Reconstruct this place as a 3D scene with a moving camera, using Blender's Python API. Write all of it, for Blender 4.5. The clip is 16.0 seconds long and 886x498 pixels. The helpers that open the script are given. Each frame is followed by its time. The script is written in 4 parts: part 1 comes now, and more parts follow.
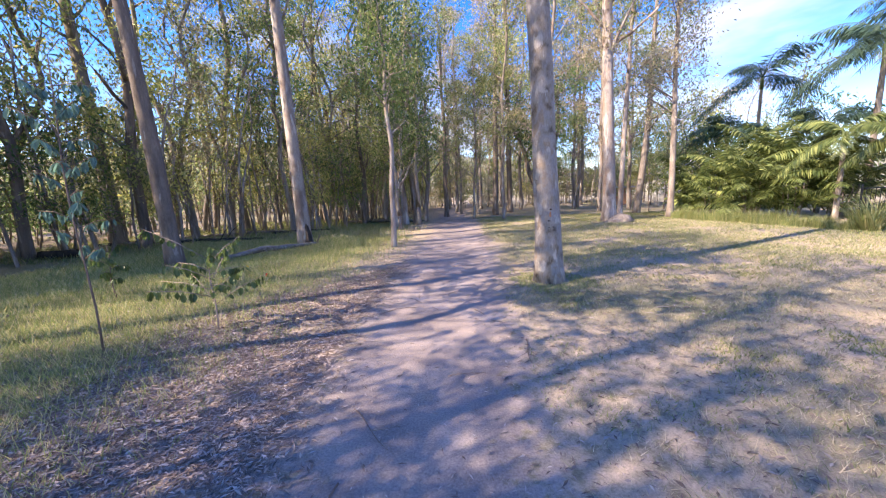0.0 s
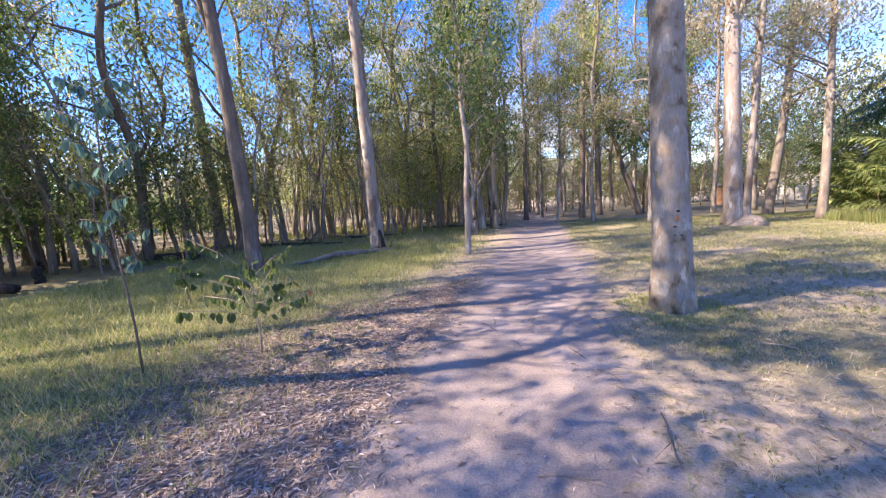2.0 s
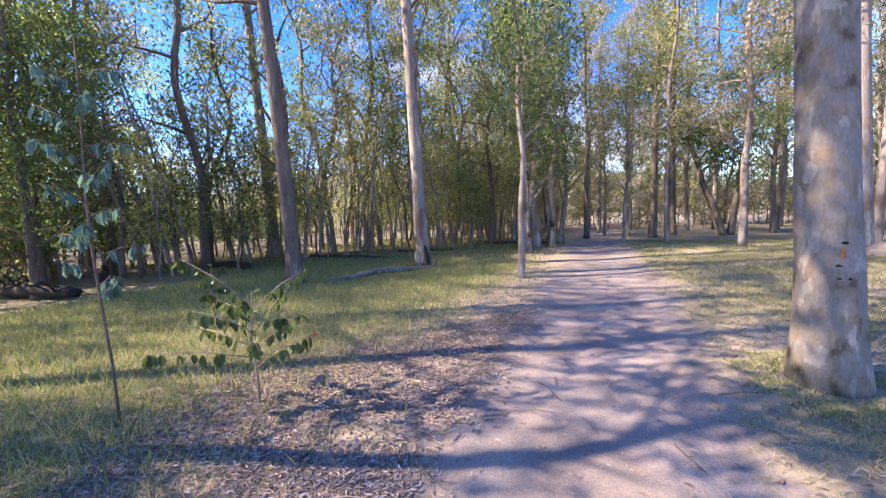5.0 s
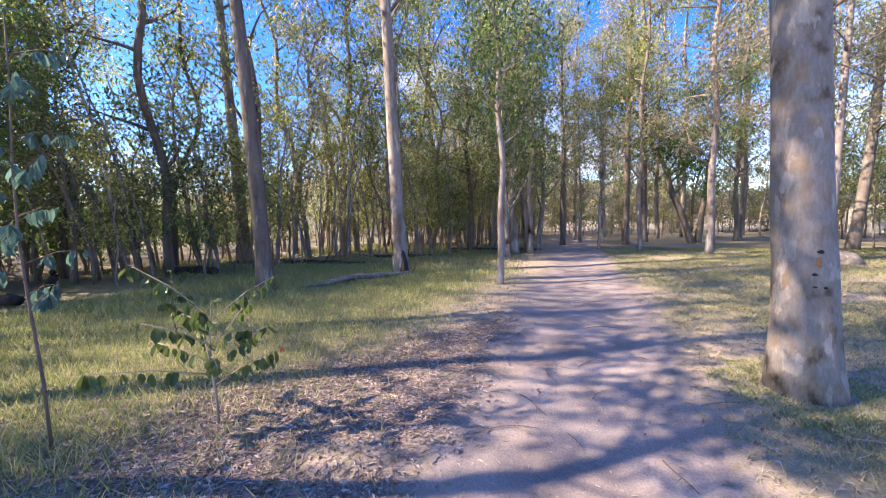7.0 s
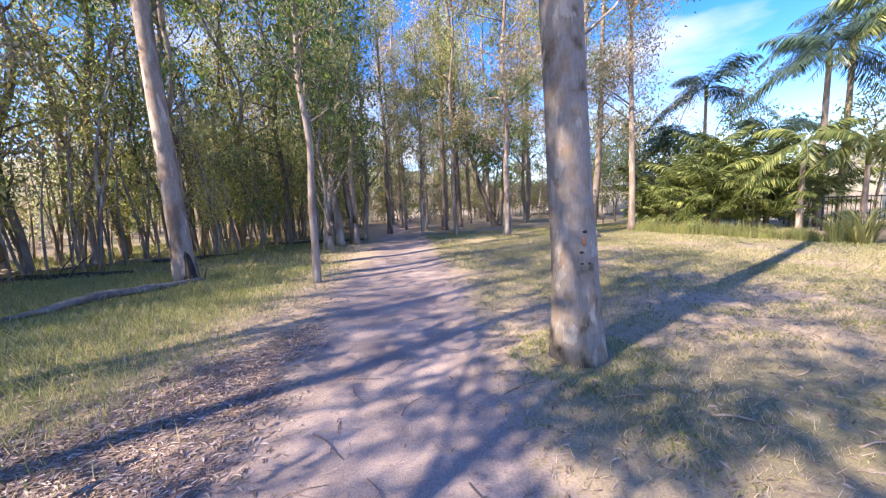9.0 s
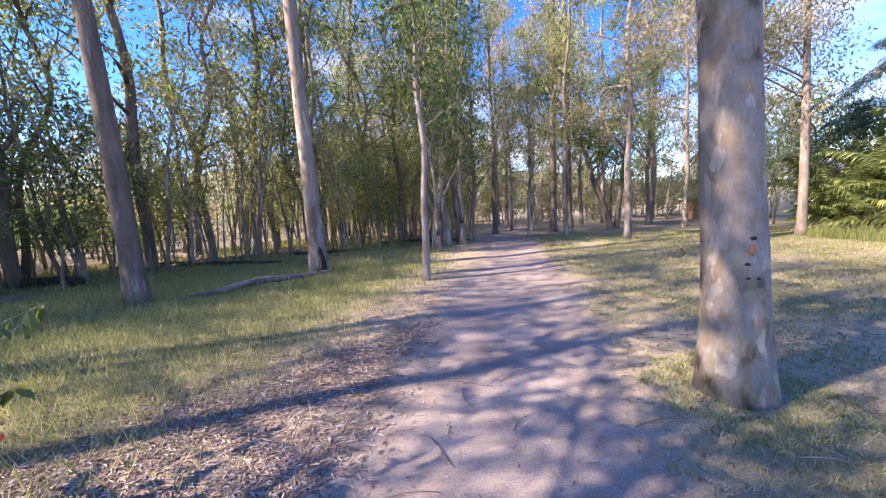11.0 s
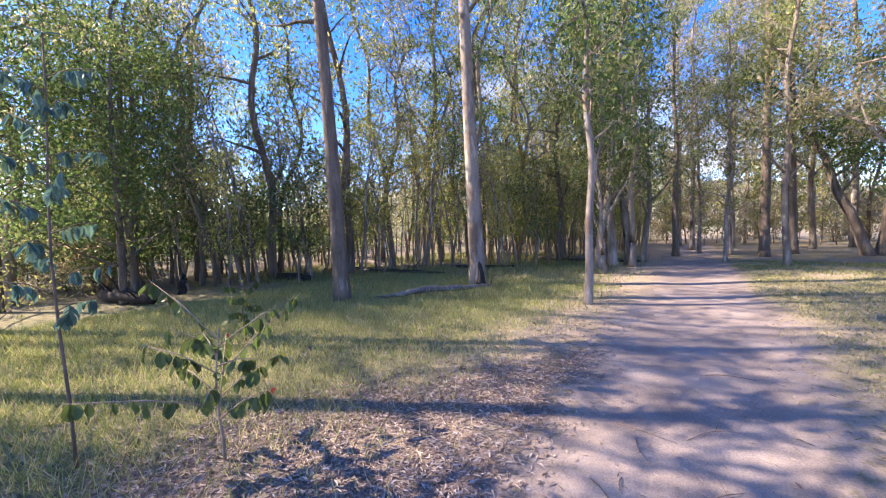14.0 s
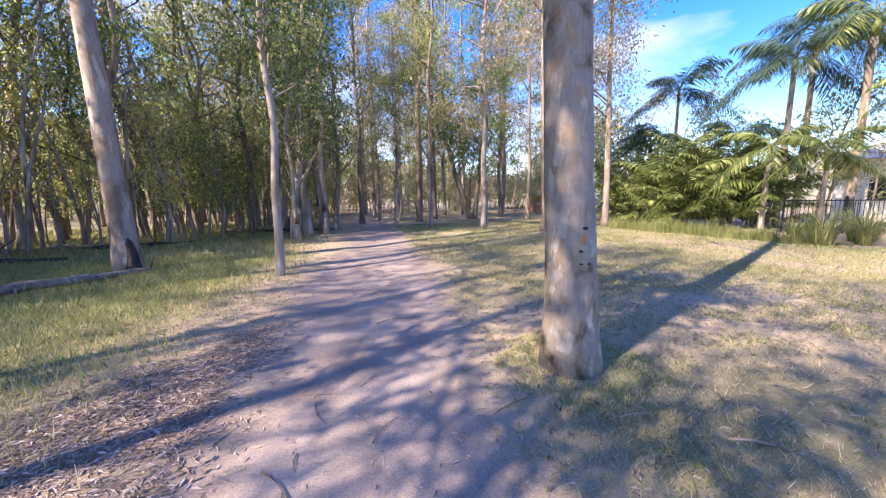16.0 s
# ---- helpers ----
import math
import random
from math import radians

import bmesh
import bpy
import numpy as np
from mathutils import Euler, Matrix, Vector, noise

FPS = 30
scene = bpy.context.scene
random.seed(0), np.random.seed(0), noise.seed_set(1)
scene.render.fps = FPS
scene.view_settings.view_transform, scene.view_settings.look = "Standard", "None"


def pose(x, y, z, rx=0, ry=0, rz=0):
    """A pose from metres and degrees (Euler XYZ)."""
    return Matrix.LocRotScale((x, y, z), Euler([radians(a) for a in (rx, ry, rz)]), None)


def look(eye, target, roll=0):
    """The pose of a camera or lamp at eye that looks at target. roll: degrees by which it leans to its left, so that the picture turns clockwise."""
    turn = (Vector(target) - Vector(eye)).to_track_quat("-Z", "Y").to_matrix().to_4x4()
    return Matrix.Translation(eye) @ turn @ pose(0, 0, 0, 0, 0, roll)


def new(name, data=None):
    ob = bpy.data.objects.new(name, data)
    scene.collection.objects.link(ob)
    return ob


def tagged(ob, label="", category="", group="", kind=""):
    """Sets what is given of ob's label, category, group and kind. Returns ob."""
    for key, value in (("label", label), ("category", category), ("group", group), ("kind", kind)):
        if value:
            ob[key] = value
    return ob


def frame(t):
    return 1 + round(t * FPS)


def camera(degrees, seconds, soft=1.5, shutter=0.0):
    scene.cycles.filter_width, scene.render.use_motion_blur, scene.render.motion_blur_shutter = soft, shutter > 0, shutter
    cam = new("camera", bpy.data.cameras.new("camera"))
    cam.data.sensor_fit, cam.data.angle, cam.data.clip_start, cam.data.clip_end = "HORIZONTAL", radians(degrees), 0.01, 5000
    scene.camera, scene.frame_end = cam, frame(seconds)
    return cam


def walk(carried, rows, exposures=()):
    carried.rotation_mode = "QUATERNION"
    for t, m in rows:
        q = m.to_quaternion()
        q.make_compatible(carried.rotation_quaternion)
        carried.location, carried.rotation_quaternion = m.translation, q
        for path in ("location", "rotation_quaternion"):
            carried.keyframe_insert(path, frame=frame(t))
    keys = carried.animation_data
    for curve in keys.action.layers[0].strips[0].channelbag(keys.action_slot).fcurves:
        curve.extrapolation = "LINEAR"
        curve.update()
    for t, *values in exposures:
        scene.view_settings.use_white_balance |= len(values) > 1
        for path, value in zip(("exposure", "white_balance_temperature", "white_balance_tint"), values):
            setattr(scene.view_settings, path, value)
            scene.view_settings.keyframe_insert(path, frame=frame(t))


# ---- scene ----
cam = camera(103.4, 16.0, 1.2)

PATH = [
    (0, (0.372, 0.177, 1.494), (0.24, 2.148, 1.187), -2.2),
    (0.5, (0.286, 0.473, 1.502), (0.154, 2.453, 1.25), 0.5),
    (1, (0.293, 0.629, 1.483), (0.21, 2.603, 1.174), -0.7),
    (1.5, (0.331, 0.926, 1.464), (0.159, 2.899, 1.184), -2.5),
    (2, (0.25, 1.192, 1.458), (-0.312, 3.093, 1.191), -3.3),
    (2.5, (0.109, 1.425, 1.49), (-0.739, 3.221, 1.257), -2.0),
    (3, (0.064, 1.642, 1.47), (-0.83, 3.413, 1.21), -3.4),
    (3.5, (0.08, 1.891, 1.488), (-0.891, 3.633, 1.332), -2.0),
    (4, (0.124, 2.023, 1.479), (-0.9, 3.732, 1.303), -3.3),
    (4.2, (0.107, 2.064, 1.482), (-0.705, 3.883, 1.298), -1.5),
    (6.3, (-0.101, 2.093, 1.528), (-1.014, 3.863, 1.34), -2.5),
    (6.5, (-0.122, 2.082, 1.495), (-1.053, 3.84, 1.285), -1.7),
    (7, (-0.048, 2.223, 1.5), (-0.767, 4.083, 1.349), -1.4),
    (7.5, (0.151, 2.403, 1.518), (0.043, 4.396, 1.4), 0.8),
    (8, (0.168, 2.639, 1.474), (0.178, 4.624, 1.232), -0.0),
    (8.5, (0.119, 2.872, 1.47), (0.277, 4.852, 1.244), -0.7),
    (9, (0.206, 2.932, 1.476), (0.396, 4.908, 1.233), -2.7),
    (9.5, (0.162, 3.027, 1.49), (0.104, 5.021, 1.347), -2.1),
    (9.7, (0.123, 3.077, 1.481), (-0.304, 5.026, 1.34), -2.8),
    (11.8, (0.103, 3.028, 1.486), (-0.162, 4.995, 1.237), -1.8),
    (12, (0.105, 2.988, 1.497), (-0.046, 4.966, 1.243), -2.8),
    (12.5, (0.139, 2.989, 1.508), (0.024, 4.977, 1.318), -2.4),
    (13, (0.089, 3.009, 1.504), (-0.336, 4.953, 1.306), -1.5),
    (13.5, (0.139, 3.008, 1.431), (-0.755, 4.79, 1.266), -1.3),
    (14, (0.023, 3.012, 1.525), (-1.155, 4.626, 1.435), -1.8),
    (14.5, (0.027, 3.135, 1.518), (-1.065, 4.806, 1.389), -2.0),
    (15, (0.007, 3.296, 1.474), (-0.533, 5.214, 1.299), -1.6),
    (15.5, (0.104, 3.375, 1.441), (0.12, 5.356, 1.17), -0.6),
    (16, (0.18, 3.367, 1.451), (0.522, 5.316, 1.157), -0.8),
]
EXPO = (1.91, 7050, 22)
BIG = (1.76, 6.0)
SHADERS = ((-8.5, -3.5, 150, 0.95), (-5.0, -4.8, 200, 0.9), (-6.5, -1.6, 300, 0.8), (-10.5, -6.5, 30, 1.1), (-11.5, -3.0, 270, 0.8))
walk(cam, [(t, look(e, g, r)) for t, e, g, r in PATH], [(0, *EXPO), (16, *EXPO)])

# ---- light ----
SUN_EL, SUN_AZ = 41.0, 242.0
sun = new("sun", bpy.data.lights.new("sun", "SUN"))
sun.data.energy, sun.data.angle, sun.data.color = 4.2, radians(0.6), (1.0, 0.89, 0.74)
sd = Vector((math.sin(radians(SUN_AZ)) * math.cos(radians(SUN_EL)), math.cos(radians(SUN_AZ)) * math.cos(radians(SUN_EL)), math.sin(radians(SUN_EL))))
sun.matrix_world = look(sd * 60, (0, 0, 0))
world = bpy.data.worlds.new("sky")
scene.world = world
world.use_nodes = True
wn, wl = world.node_tree.nodes, world.node_tree.links
bgn = wn["Background"]
skyn = wn.new("ShaderNodeTexSky")
skyn.sky_type, skyn.sun_disc = "NISHITA", False
skyn.sun_elevation, skyn.sun_rotation = radians(SUN_EL), radians(SUN_AZ)
skyn.air_density, skyn.dust_density, skyn.ozone_density = 1.0, 0.3, 4.0
wtc, wmap, wcl, wramp = wn.new("ShaderNodeTexCoord"), wn.new("ShaderNodeMapping"), wn.new("ShaderNodeTexNoise"), wn.new("ShaderNodeValToRGB")
wmap.inputs["Scale"].default_value = (1, 1, 3.2)
wcl.inputs["Scale"].default_value, wcl.inputs["Detail"].default_value = 1.6, 6
wramp.color_ramp.elements[0].position, wramp.color_ramp.elements[1].position = 0.56, 0.76
wmix = wn.new("ShaderNodeMix")
wmix.data_type = "RGBA"
wl.new(wtc.outputs["Generated"], wmap.inputs["Vector"])
wl.new(wmap.outputs["Vector"], wcl.inputs["Vector"])
wl.new(wcl.outputs["Fac"], wramp.inputs["Fac"])
wl.new(wramp.outputs["Color"], wmix.inputs["Factor"])
whs = wn.new("ShaderNodeHueSaturation")
whs.inputs["Hue"].default_value, whs.inputs["Saturation"].default_value, whs.inputs["Value"].default_value = 0.518, 1.38, 0.95
wl.new(skyn.outputs["Color"], whs.inputs["Color"])
wl.new(whs.outputs["Color"], wmix.inputs["A"])
wmix.inputs["B"].default_value = (2.6, 2.8, 3.2, 1)
wl.new(wmix.outputs["Result"], bgn.inputs["Color"])
bgn.inputs["Strength"].default_value = 0.15

rng = np.random.default_rng(7)
R = random.Random(11)


# ---- materials ----
def mat_base(name, rough=0.9):
    m = bpy.data.materials.new(name)
    m.use_nodes = True
    b = m.node_tree.nodes["Principled BSDF"]
    b.inputs["Roughness"].default_value = rough
    b.inputs["Specular IOR Level"].default_value = 0.25
    return m, m.node_tree.nodes, m.node_tree.links, b


def ramp(n, stops):
    r = n.new("ShaderNodeValToRGB")
    e = r.color_ramp.elements
    while len(e) < len(stops):
        e.new(0.5)
    for k, (p, c) in zip(e, stops):
        k.position, k.color = p, (*c, 1)
    return r


def noise_tex(n, l, scale, detail=5, stretch=(1, 1, 1), rough=0.55, coord="Object"):
    tc, mp, nt = n.new("ShaderNodeTexCoord"), n.new("ShaderNodeMapping"), n.new("ShaderNodeTexNoise")
    mp.inputs["Scale"].default_value = stretch
    nt.inputs["Scale"].default_value, nt.inputs["Detail"].default_value, nt.inputs["Roughness"].default_value = scale, detail, rough
    l.new(tc.outputs[coord], mp.inputs["Vector"])
    l.new(mp.outputs["Vector"], nt.inputs["Vector"])
    return nt


def mixc(n, l, fac, a, b, mode="MIX"):
    x = n.new("ShaderNodeMix")
    x.data_type, x.blend_type = "RGBA", mode
    for sock, v in (("Factor", fac), ("A", a), ("B", b)):
        if isinstance(v, tuple):
            x.inputs[sock].default_value = (*v, 1)
        elif isinstance(v, (int, float)):
            x.inputs[sock].default_value = v
        else:
            l.new(v, x.inputs[sock])
    return x.outputs["Result"]


def add_bump(n, l, b, height, strength, dist):
    bp = n.new("ShaderNodeBump")
    bp.inputs["Strength"].default_value, bp.inputs["Distance"].default_value = strength, dist
    l.new(height, bp.inputs["Height"])
    l.new(bp.outputs["Normal"], b.inputs["Normal"])


def bark(name, stops, patch, patch_cut, scale=3.0, stretch=(1, 1, 0.35), bump=0.4, rough=0.85):
    m, n, l, b = mat_base(name, rough)
    big = noise_tex(n, l, scale, 6, stretch)
    r = ramp(n, stops)
    l.new(big.outputs["Fac"], r.inputs["Fac"])
    spots = noise_tex(n, l, scale * 1.7, 4, (stretch[0], stretch[1], stretch[2] * 0.6))
    pr = ramp(n, [(patch_cut, (0, 0, 0)), (patch_cut + 0.05, (1, 1, 1))])
    l.new(spots.outputs["Fac"], pr.inputs["Fac"])
    c = mixc(n, l, pr.outputs["Color"], r.outputs["Color"], patch)
    fine = noise_tex(n, l, 45, 8, (1, 1, 0.3), 0.7)
    fr = ramp(n, [(0.3, (0.55, 0.55, 0.55)), (0.7, (1.1, 1.1, 1.1))])
    l.new(fine.outputs["Fac"], fr.inputs["Fac"])
    c = mixc(n, l, 0.7, c, fr.outputs["Color"], "MULTIPLY")
    l.new(c, b.inputs["Base Color"])
    add_bump(n, l, b, fine.outputs["Fac"], bump, 0.02)
    return m


def leaf_mat(name, cols, translucent=0.58, rough=0.45):
    m, n, l, b = mat_base(name, rough)
    g = n.new("ShaderNodeNewGeometry")
    oi = n.new("ShaderNodeObjectInfo")
    r = ramp(n, [(i / max(1, len(cols) - 1), c) for i, c in enumerate(cols)])
    l.new(g.outputs["Random Per Island"], r.inputs["Fac"])
    hv = n.new("ShaderNodeHueSaturation")
    mp = n.new("ShaderNodeMapRange")
    mp.inputs["To Min"].default_value, mp.inputs["To Max"].default_value = 0.7, 1.25
    l.new(oi.outputs["Random"], mp.inputs["Value"])
    l.new(mp.outputs["Result"], hv.inputs["Value"])
    l.new(r.outputs["Color"], hv.inputs["Color"])
    l.new(hv.outputs["Color"], b.inputs["Base Color"])
    t = n.new("ShaderNodeBsdfTranslucent")
    br = n.new("ShaderNodeHueSaturation")
    br.inputs["Value"].default_value, br.inputs["Saturation"].default_value = 1.6, 1.1
    l.new(hv.outputs["Color"], br.inputs["Color"])
    l.new(br.outputs["Color"], t.inputs["Color"])
    mx = n.new("ShaderNodeMixShader")
    mx.inputs["Fac"].default_value = translucent
    l.new(b.outputs["BSDF"], mx.inputs[1])
    l.new(t.outputs["BSDF"], mx.inputs[2])
    l.new(mx.outputs["Shader"], n["Material Output"].inputs["Surface"])
    return m


def plain(name, col, rough=0.7, var=0.25, scale=12, metal=0.0):
    m, n, l, b = mat_base(name, rough)
    nt = noise_tex(n, l, scale)
    r = ramp(n, [(0.3, tuple(c * (1 - var) for c in col)), (0.7, tuple(min(1, c * (1 + var)) for c in col))])
    l.new(nt.outputs["Fac"], r.inputs["Fac"])
    l.new(r.outputs["Color"], b.inputs["Base Color"])
    b.inputs["Metallic"].default_value = metal
    add_bump(n, l, b, nt.outputs["Fac"], 0.15, 0.01)
    return m


BARK_GUM = bark("smooth gum bark", [(0.36, (0.12, 0.09, 0.06)), (0.44, (0.24, 0.20, 0.155)), (0.54, (0.275, 0.25, 0.225)), (0.63, (0.26, 0.20, 0.145))], (0.385, 0.345, 0.295), 0.58, 4.4, (1, 1, 0.7))
BARK_PALE = bark("pale gum bark", [(0.38, (0.17, 0.13, 0.105)), (0.5, (0.31, 0.275, 0.245)), (0.62, (0.28, 0.20, 0.145))], (0.45, 0.41, 0.36), 0.56, 2.6)
BARK_DARK = bark("dark rough bark", [(0.3, (0.10, 0.078, 0.063)), (0.55, (0.20, 0.16, 0.13)), (0.75, (0.30, 0.24, 0.19))], (0.34, 0.29, 0.25), 0.62, 6, (1, 1, 0.2), 0.9)
BARK_GREY = bark("grey brown bark", [(0.3, (0.15, 0.12, 0.10)), (0.55, (0.28, 0.235, 0.19)), (0.75, (0.38, 0.32, 0.26))], (0.42, 0.38, 0.33), 0.6, 5, (1, 1, 0.25), 0.7)
CHAR = bark("charred bark", [(0.3, (0.02, 0.018, 0.017)), (0.7, (0.07, 0.055, 0.045))], (0.12, 0.09, 0.07), 0.65, 9)
LOG_WOOD = bark("weathered log wood", [(0.3, (0.12, 0.10, 0.085)), (0.7, (0.30, 0.26, 0.22))], (0.36, 0.32, 0.28), 0.6, 7, (1, 1, 1), 0.8)
LEAF_GUM = leaf_mat("gum leaves", [(0.10, 0.14, 0.05), (0.18, 0.225, 0.085), (0.29, 0.305, 0.125), (0.41, 0.37, 0.20)])
LEAF_DARK = leaf_mat("dark leaves", [(0.055, 0.10, 0.04), (0.10, 0.155, 0.055), (0.18, 0.225, 0.085)])
LEAF_YELLOW = leaf_mat("yellow green leaves", [(0.19, 0.215, 0.07), (0.31, 0.31, 0.11), (0.43, 0.38, 0.16)], 0.45)
LEAF_DRY = leaf_mat("olive leaves", [(0.20, 0.195, 0.12), (0.30, 0.27, 0.175), (0.41, 0.34, 0.24)])
PALM_LEAF = leaf_mat("palm leaflets", [(0.06, 0.09, 0.035), (0.12, 0.16, 0.055), (0.29, 0.32, 0.11)], 0.32, 0.4)
PALM_BLUE = leaf_mat("dark palm leaflets", [(0.045, 0.085, 0.06), (0.075, 0.125, 0.08)], 0.2, 0.35)
SAP_LEAF = leaf_mat("sapling leaves", [(0.035, 0.06, 0.028), (0.06, 0.095, 0.035), (0.11, 0.15, 0.05), (0.14, 0.08, 0.04)], 0.3, 0.4)
GRASS_GREEN = leaf_mat("green grass", [(0.12, 0.17, 0.055), (0.205, 0.25, 0.085), (0.34, 0.34, 0.15), (0.48, 0.42, 0.24)], 0.3, 0.7)
GRASS_DRY = leaf_mat("dry mown grass", [(0.16, 0.185, 0.085), (0.29, 0.28, 0.15), (0.44, 0.38, 0.25), (0.55, 0.47, 0.34)], 0.2, 0.8)
GRASS_TALL = leaf_mat("tall verge grass", [(0.12, 0.16, 0.06), (0.21, 0.24, 0.09), (0.36, 0.34, 0.16)], 0.35, 0.6)
LITTER = leaf_mat("fallen leaves", [(0.15, 0.11, 0.09), (0.25, 0.19, 0.155), (0.36, 0.29, 0.24), (0.50, 0.44, 0.39)], 0.05, 0.8)
SAP_BLUE = leaf_mat("blue-green sapling leaves", [(0.06, 0.12, 0.10), (0.10, 0.18, 0.15), (0.15, 0.23, 0.16)], 0.35, 0.35)
TWIG = plain("twig wood", (0.17, 0.125, 0.095), 0.9)
TWIG_PALE = plain("pale twig wood", (0.30, 0.24, 0.185), 0.9)
RED_LEAF = plain("red leaf", (0.75, 0.10, 0.05), 0.5)
YELLOW_LEAF = plain("yellow leaf", (0.8, 0.5, 0.04), 0.5)
HOLLOW = plain("dark hollow", (0.035, 0.025, 0.02), 0.95)
HEARTWOOD = plain("orange heartwood", (0.42, 0.17, 0.07), 0.85)
FENCE = plain("black metal", (0.03, 0.03, 0.032), 0.45, 0.15, 6, 0.5)
WALL_WHITE = plain("cream render", (0.62, 0.60, 0.55), 0.85, 0.08, 3)
ROOF = plain("grey roof sheet", (0.30, 0.31, 0.33), 0.5, 0.1, 3)
GLASS = plain("dark window glass", (0.03, 0.035, 0.04), 0.08, 0.1, 2)
BRICK = plain("red brown timber", (0.34, 0.19, 0.12), 0.85, 0.2, 4)
HILL = leaf_mat("hill woodland", [(0.10, 0.12, 0.07), (0.16, 0.17, 0.10), (0.22, 0.22, 0.15)], 0.0, 0.9)


def ground_mat():
    m, n, l, b = mat_base("park ground", 0.95)

    def attr(name):
        a = n.new("ShaderNodeAttribute")
        a.attribute_name = name
        return a.outputs["Fac"]
    big = noise_tex(n, l, 1.3, 6)
    mid = noise_tex(n, l, 9, 6, rough=0.65)
    fine = noise_tex(n, l, 70, 6, rough=0.75)
    dry = ramp(n, [(0.35, (0.22, 0.19, 0.12)), (0.5, (0.36, 0.295, 0.21)), (0.65, (0.46, 0.365, 0.275))])
    l.new(mid.outputs["Fac"], dry.inputs["Fac"])
    green = ramp(n, [(0.35, (0.12, 0.125, 0.06)), (0.52, (0.22, 0.205, 0.11)), (0.68, (0.34, 0.285, 0.18))])
    l.new(mid.outputs["Fac"], green.inputs["Fac"])
    dirt = ramp(n, [(0.35, (0.22, 0.183, 0.163)), (0.52, (0.31, 0.257, 0.223)), (0.68, (0.40, 0.333, 0.285))])
    l.new(big.outputs["Fac"], dirt.inputs["Fac"])
    mulch = ramp(n, [(0.35, (0.13, 0.095, 0.075)), (0.55, (0.26, 0.195, 0.155)), (0.72, (0.42, 0.345, 0.29))])
    l.new(fine.outputs["Fac"], mulch.inputs["Fac"])

    def mask(name, width):
        # zone edge broken up by the mid noise
        s = n.new("ShaderNodeMath")
        s.operation = "MULTIPLY_ADD"
        l.new(mid.outputs["Fac"], s.inputs[0])
        s.inputs[1].default_value = 1.9
        l.new(attr(name), s.inputs[2])
        r = n.new("ShaderNodeMapRange")
        r.interpolation_type = "SMOOTHSTEP"
        r.inputs["From Min"].default_value, r.inputs["From Max"].default_value = 1.45 - width, 1.45 + width
        l.new(s.outputs[0], r.inputs["Value"])
        return r.outputs["Result"]
    c = mixc(n, l, mask("green", 0.3), dry.outputs["Color"], green.outputs["Color"])
    c = mixc(n, l, mask("litter", 0.25), c, mulch.outputs["Color"])
    c = mixc(n, l, mask("path", 0.25), c, dirt.outputs["Color"])
    fr = ramp(n, [(0.34, (0.5, 0.5, 0.5)), (0.66, (1.25, 1.25, 1.25))])
    l.new(fine.outputs["Fac"], fr.inputs["Fac"])
    c = mixc(n, l, 0.75, c, fr.outputs["Color"], "MULTIPLY")
    l.new(c, b.inputs["Base Color"])
    add_bump(n, l, b, fine.outputs["Fac"], 0.4, 0.025)
    return m


GROUND = ground_mat()


# ---- mesh helpers ----
def mesh_of(name, verts, faces, mat, smooth=False):
    me = bpy.data.meshes.new(name)
    me.from_pydata(verts if isinstance(verts, list) else verts.tolist(), [], faces if isinstance(faces, list) else faces.tolist())
    for mm in (mat if isinstance(mat, (list, tuple)) else [mat]):
        me.materials.append(mm)
    if smooth:
        me.shade_smooth()
    return me


def part_mesh(name, me, parent=None, label=""):
    ob = new(name, me)
    ob.parent = parent
    if label:
        ob["label"] = label
    return ob


def thing(name, label, category, group="", kind="", x=0, y=0, z=0, rz=0):
    ob = new(name)
    ob.matrix_basis = pose(x, y, z, 0, 0, rz)
    return tagged(ob, label, category, group, kind)


class Geo:
    def __init__(self):
        self.v, self.f = [], []

    def tube(self, pts, radii, sides=8, wob=0.0, cap=True):
        base = len(self.v)
        k = len(pts)
        for i, (p, r) in enumerate(zip(pts, radii)):
            p = Vector(p)
            d = (Vector(pts[min(i + 1, k - 1)]) - Vector(pts[max(i - 1, 0)])).normalized()
            u = d.orthogonal().normalized() if abs(d.z) < 0.9 else Vector((1, 0, 0)) - d * d.x
            u.normalize()
            w = d.cross(u)
            for j in range(sides):
                a = 2 * math.pi * j / sides
                rr = r * (1 + wob * noise.noise((p.x * 3 + math.cos(a) * 1.2, p.y * 3 + math.sin(a) * 1.2, p.z * 1.5)))
                self.v.append(tuple(p + (u * math.cos(a) + w * math.sin(a)) * rr))
        for i in range(k - 1):
            for j in range(sides):
                a, b = base + i * sides + j, base + i * sides + (j + 1) % sides
                self.f.append((a, b, b + sides, a + sides))
        if cap:
            self.f.append(tuple(base + j for j in range(sides))[::-1])
            self.f.append(tuple(base + (k - 1) * sides + j for j in range(sides)))
        return self

    def box(self, x0, y0, z0, x1, y1, z1):
        b = len(self.v)
        self.v += [(x0, y0, z0), (x1, y0, z0), (x1, y1, z0), (x0, y1, z0), (x0, y0, z1), (x1, y0, z1), (x1, y1, z1), (x0, y1, z1)]
        self.f += [tuple(b + i for i in q) for q in ((3, 2, 1, 0), (4, 5, 6, 7), (0, 1, 5, 4), (1, 2, 6, 5), (2, 3, 7, 6), (3, 0, 4, 7))]
        return self

    def mesh(self, name, mat, smooth=True):
        return mesh_of(name, self.v, self.f, mat, smooth)


def unit(a):
    return a / np.maximum(1e-6, np.linalg.norm(a, axis=1, keepdims=True))


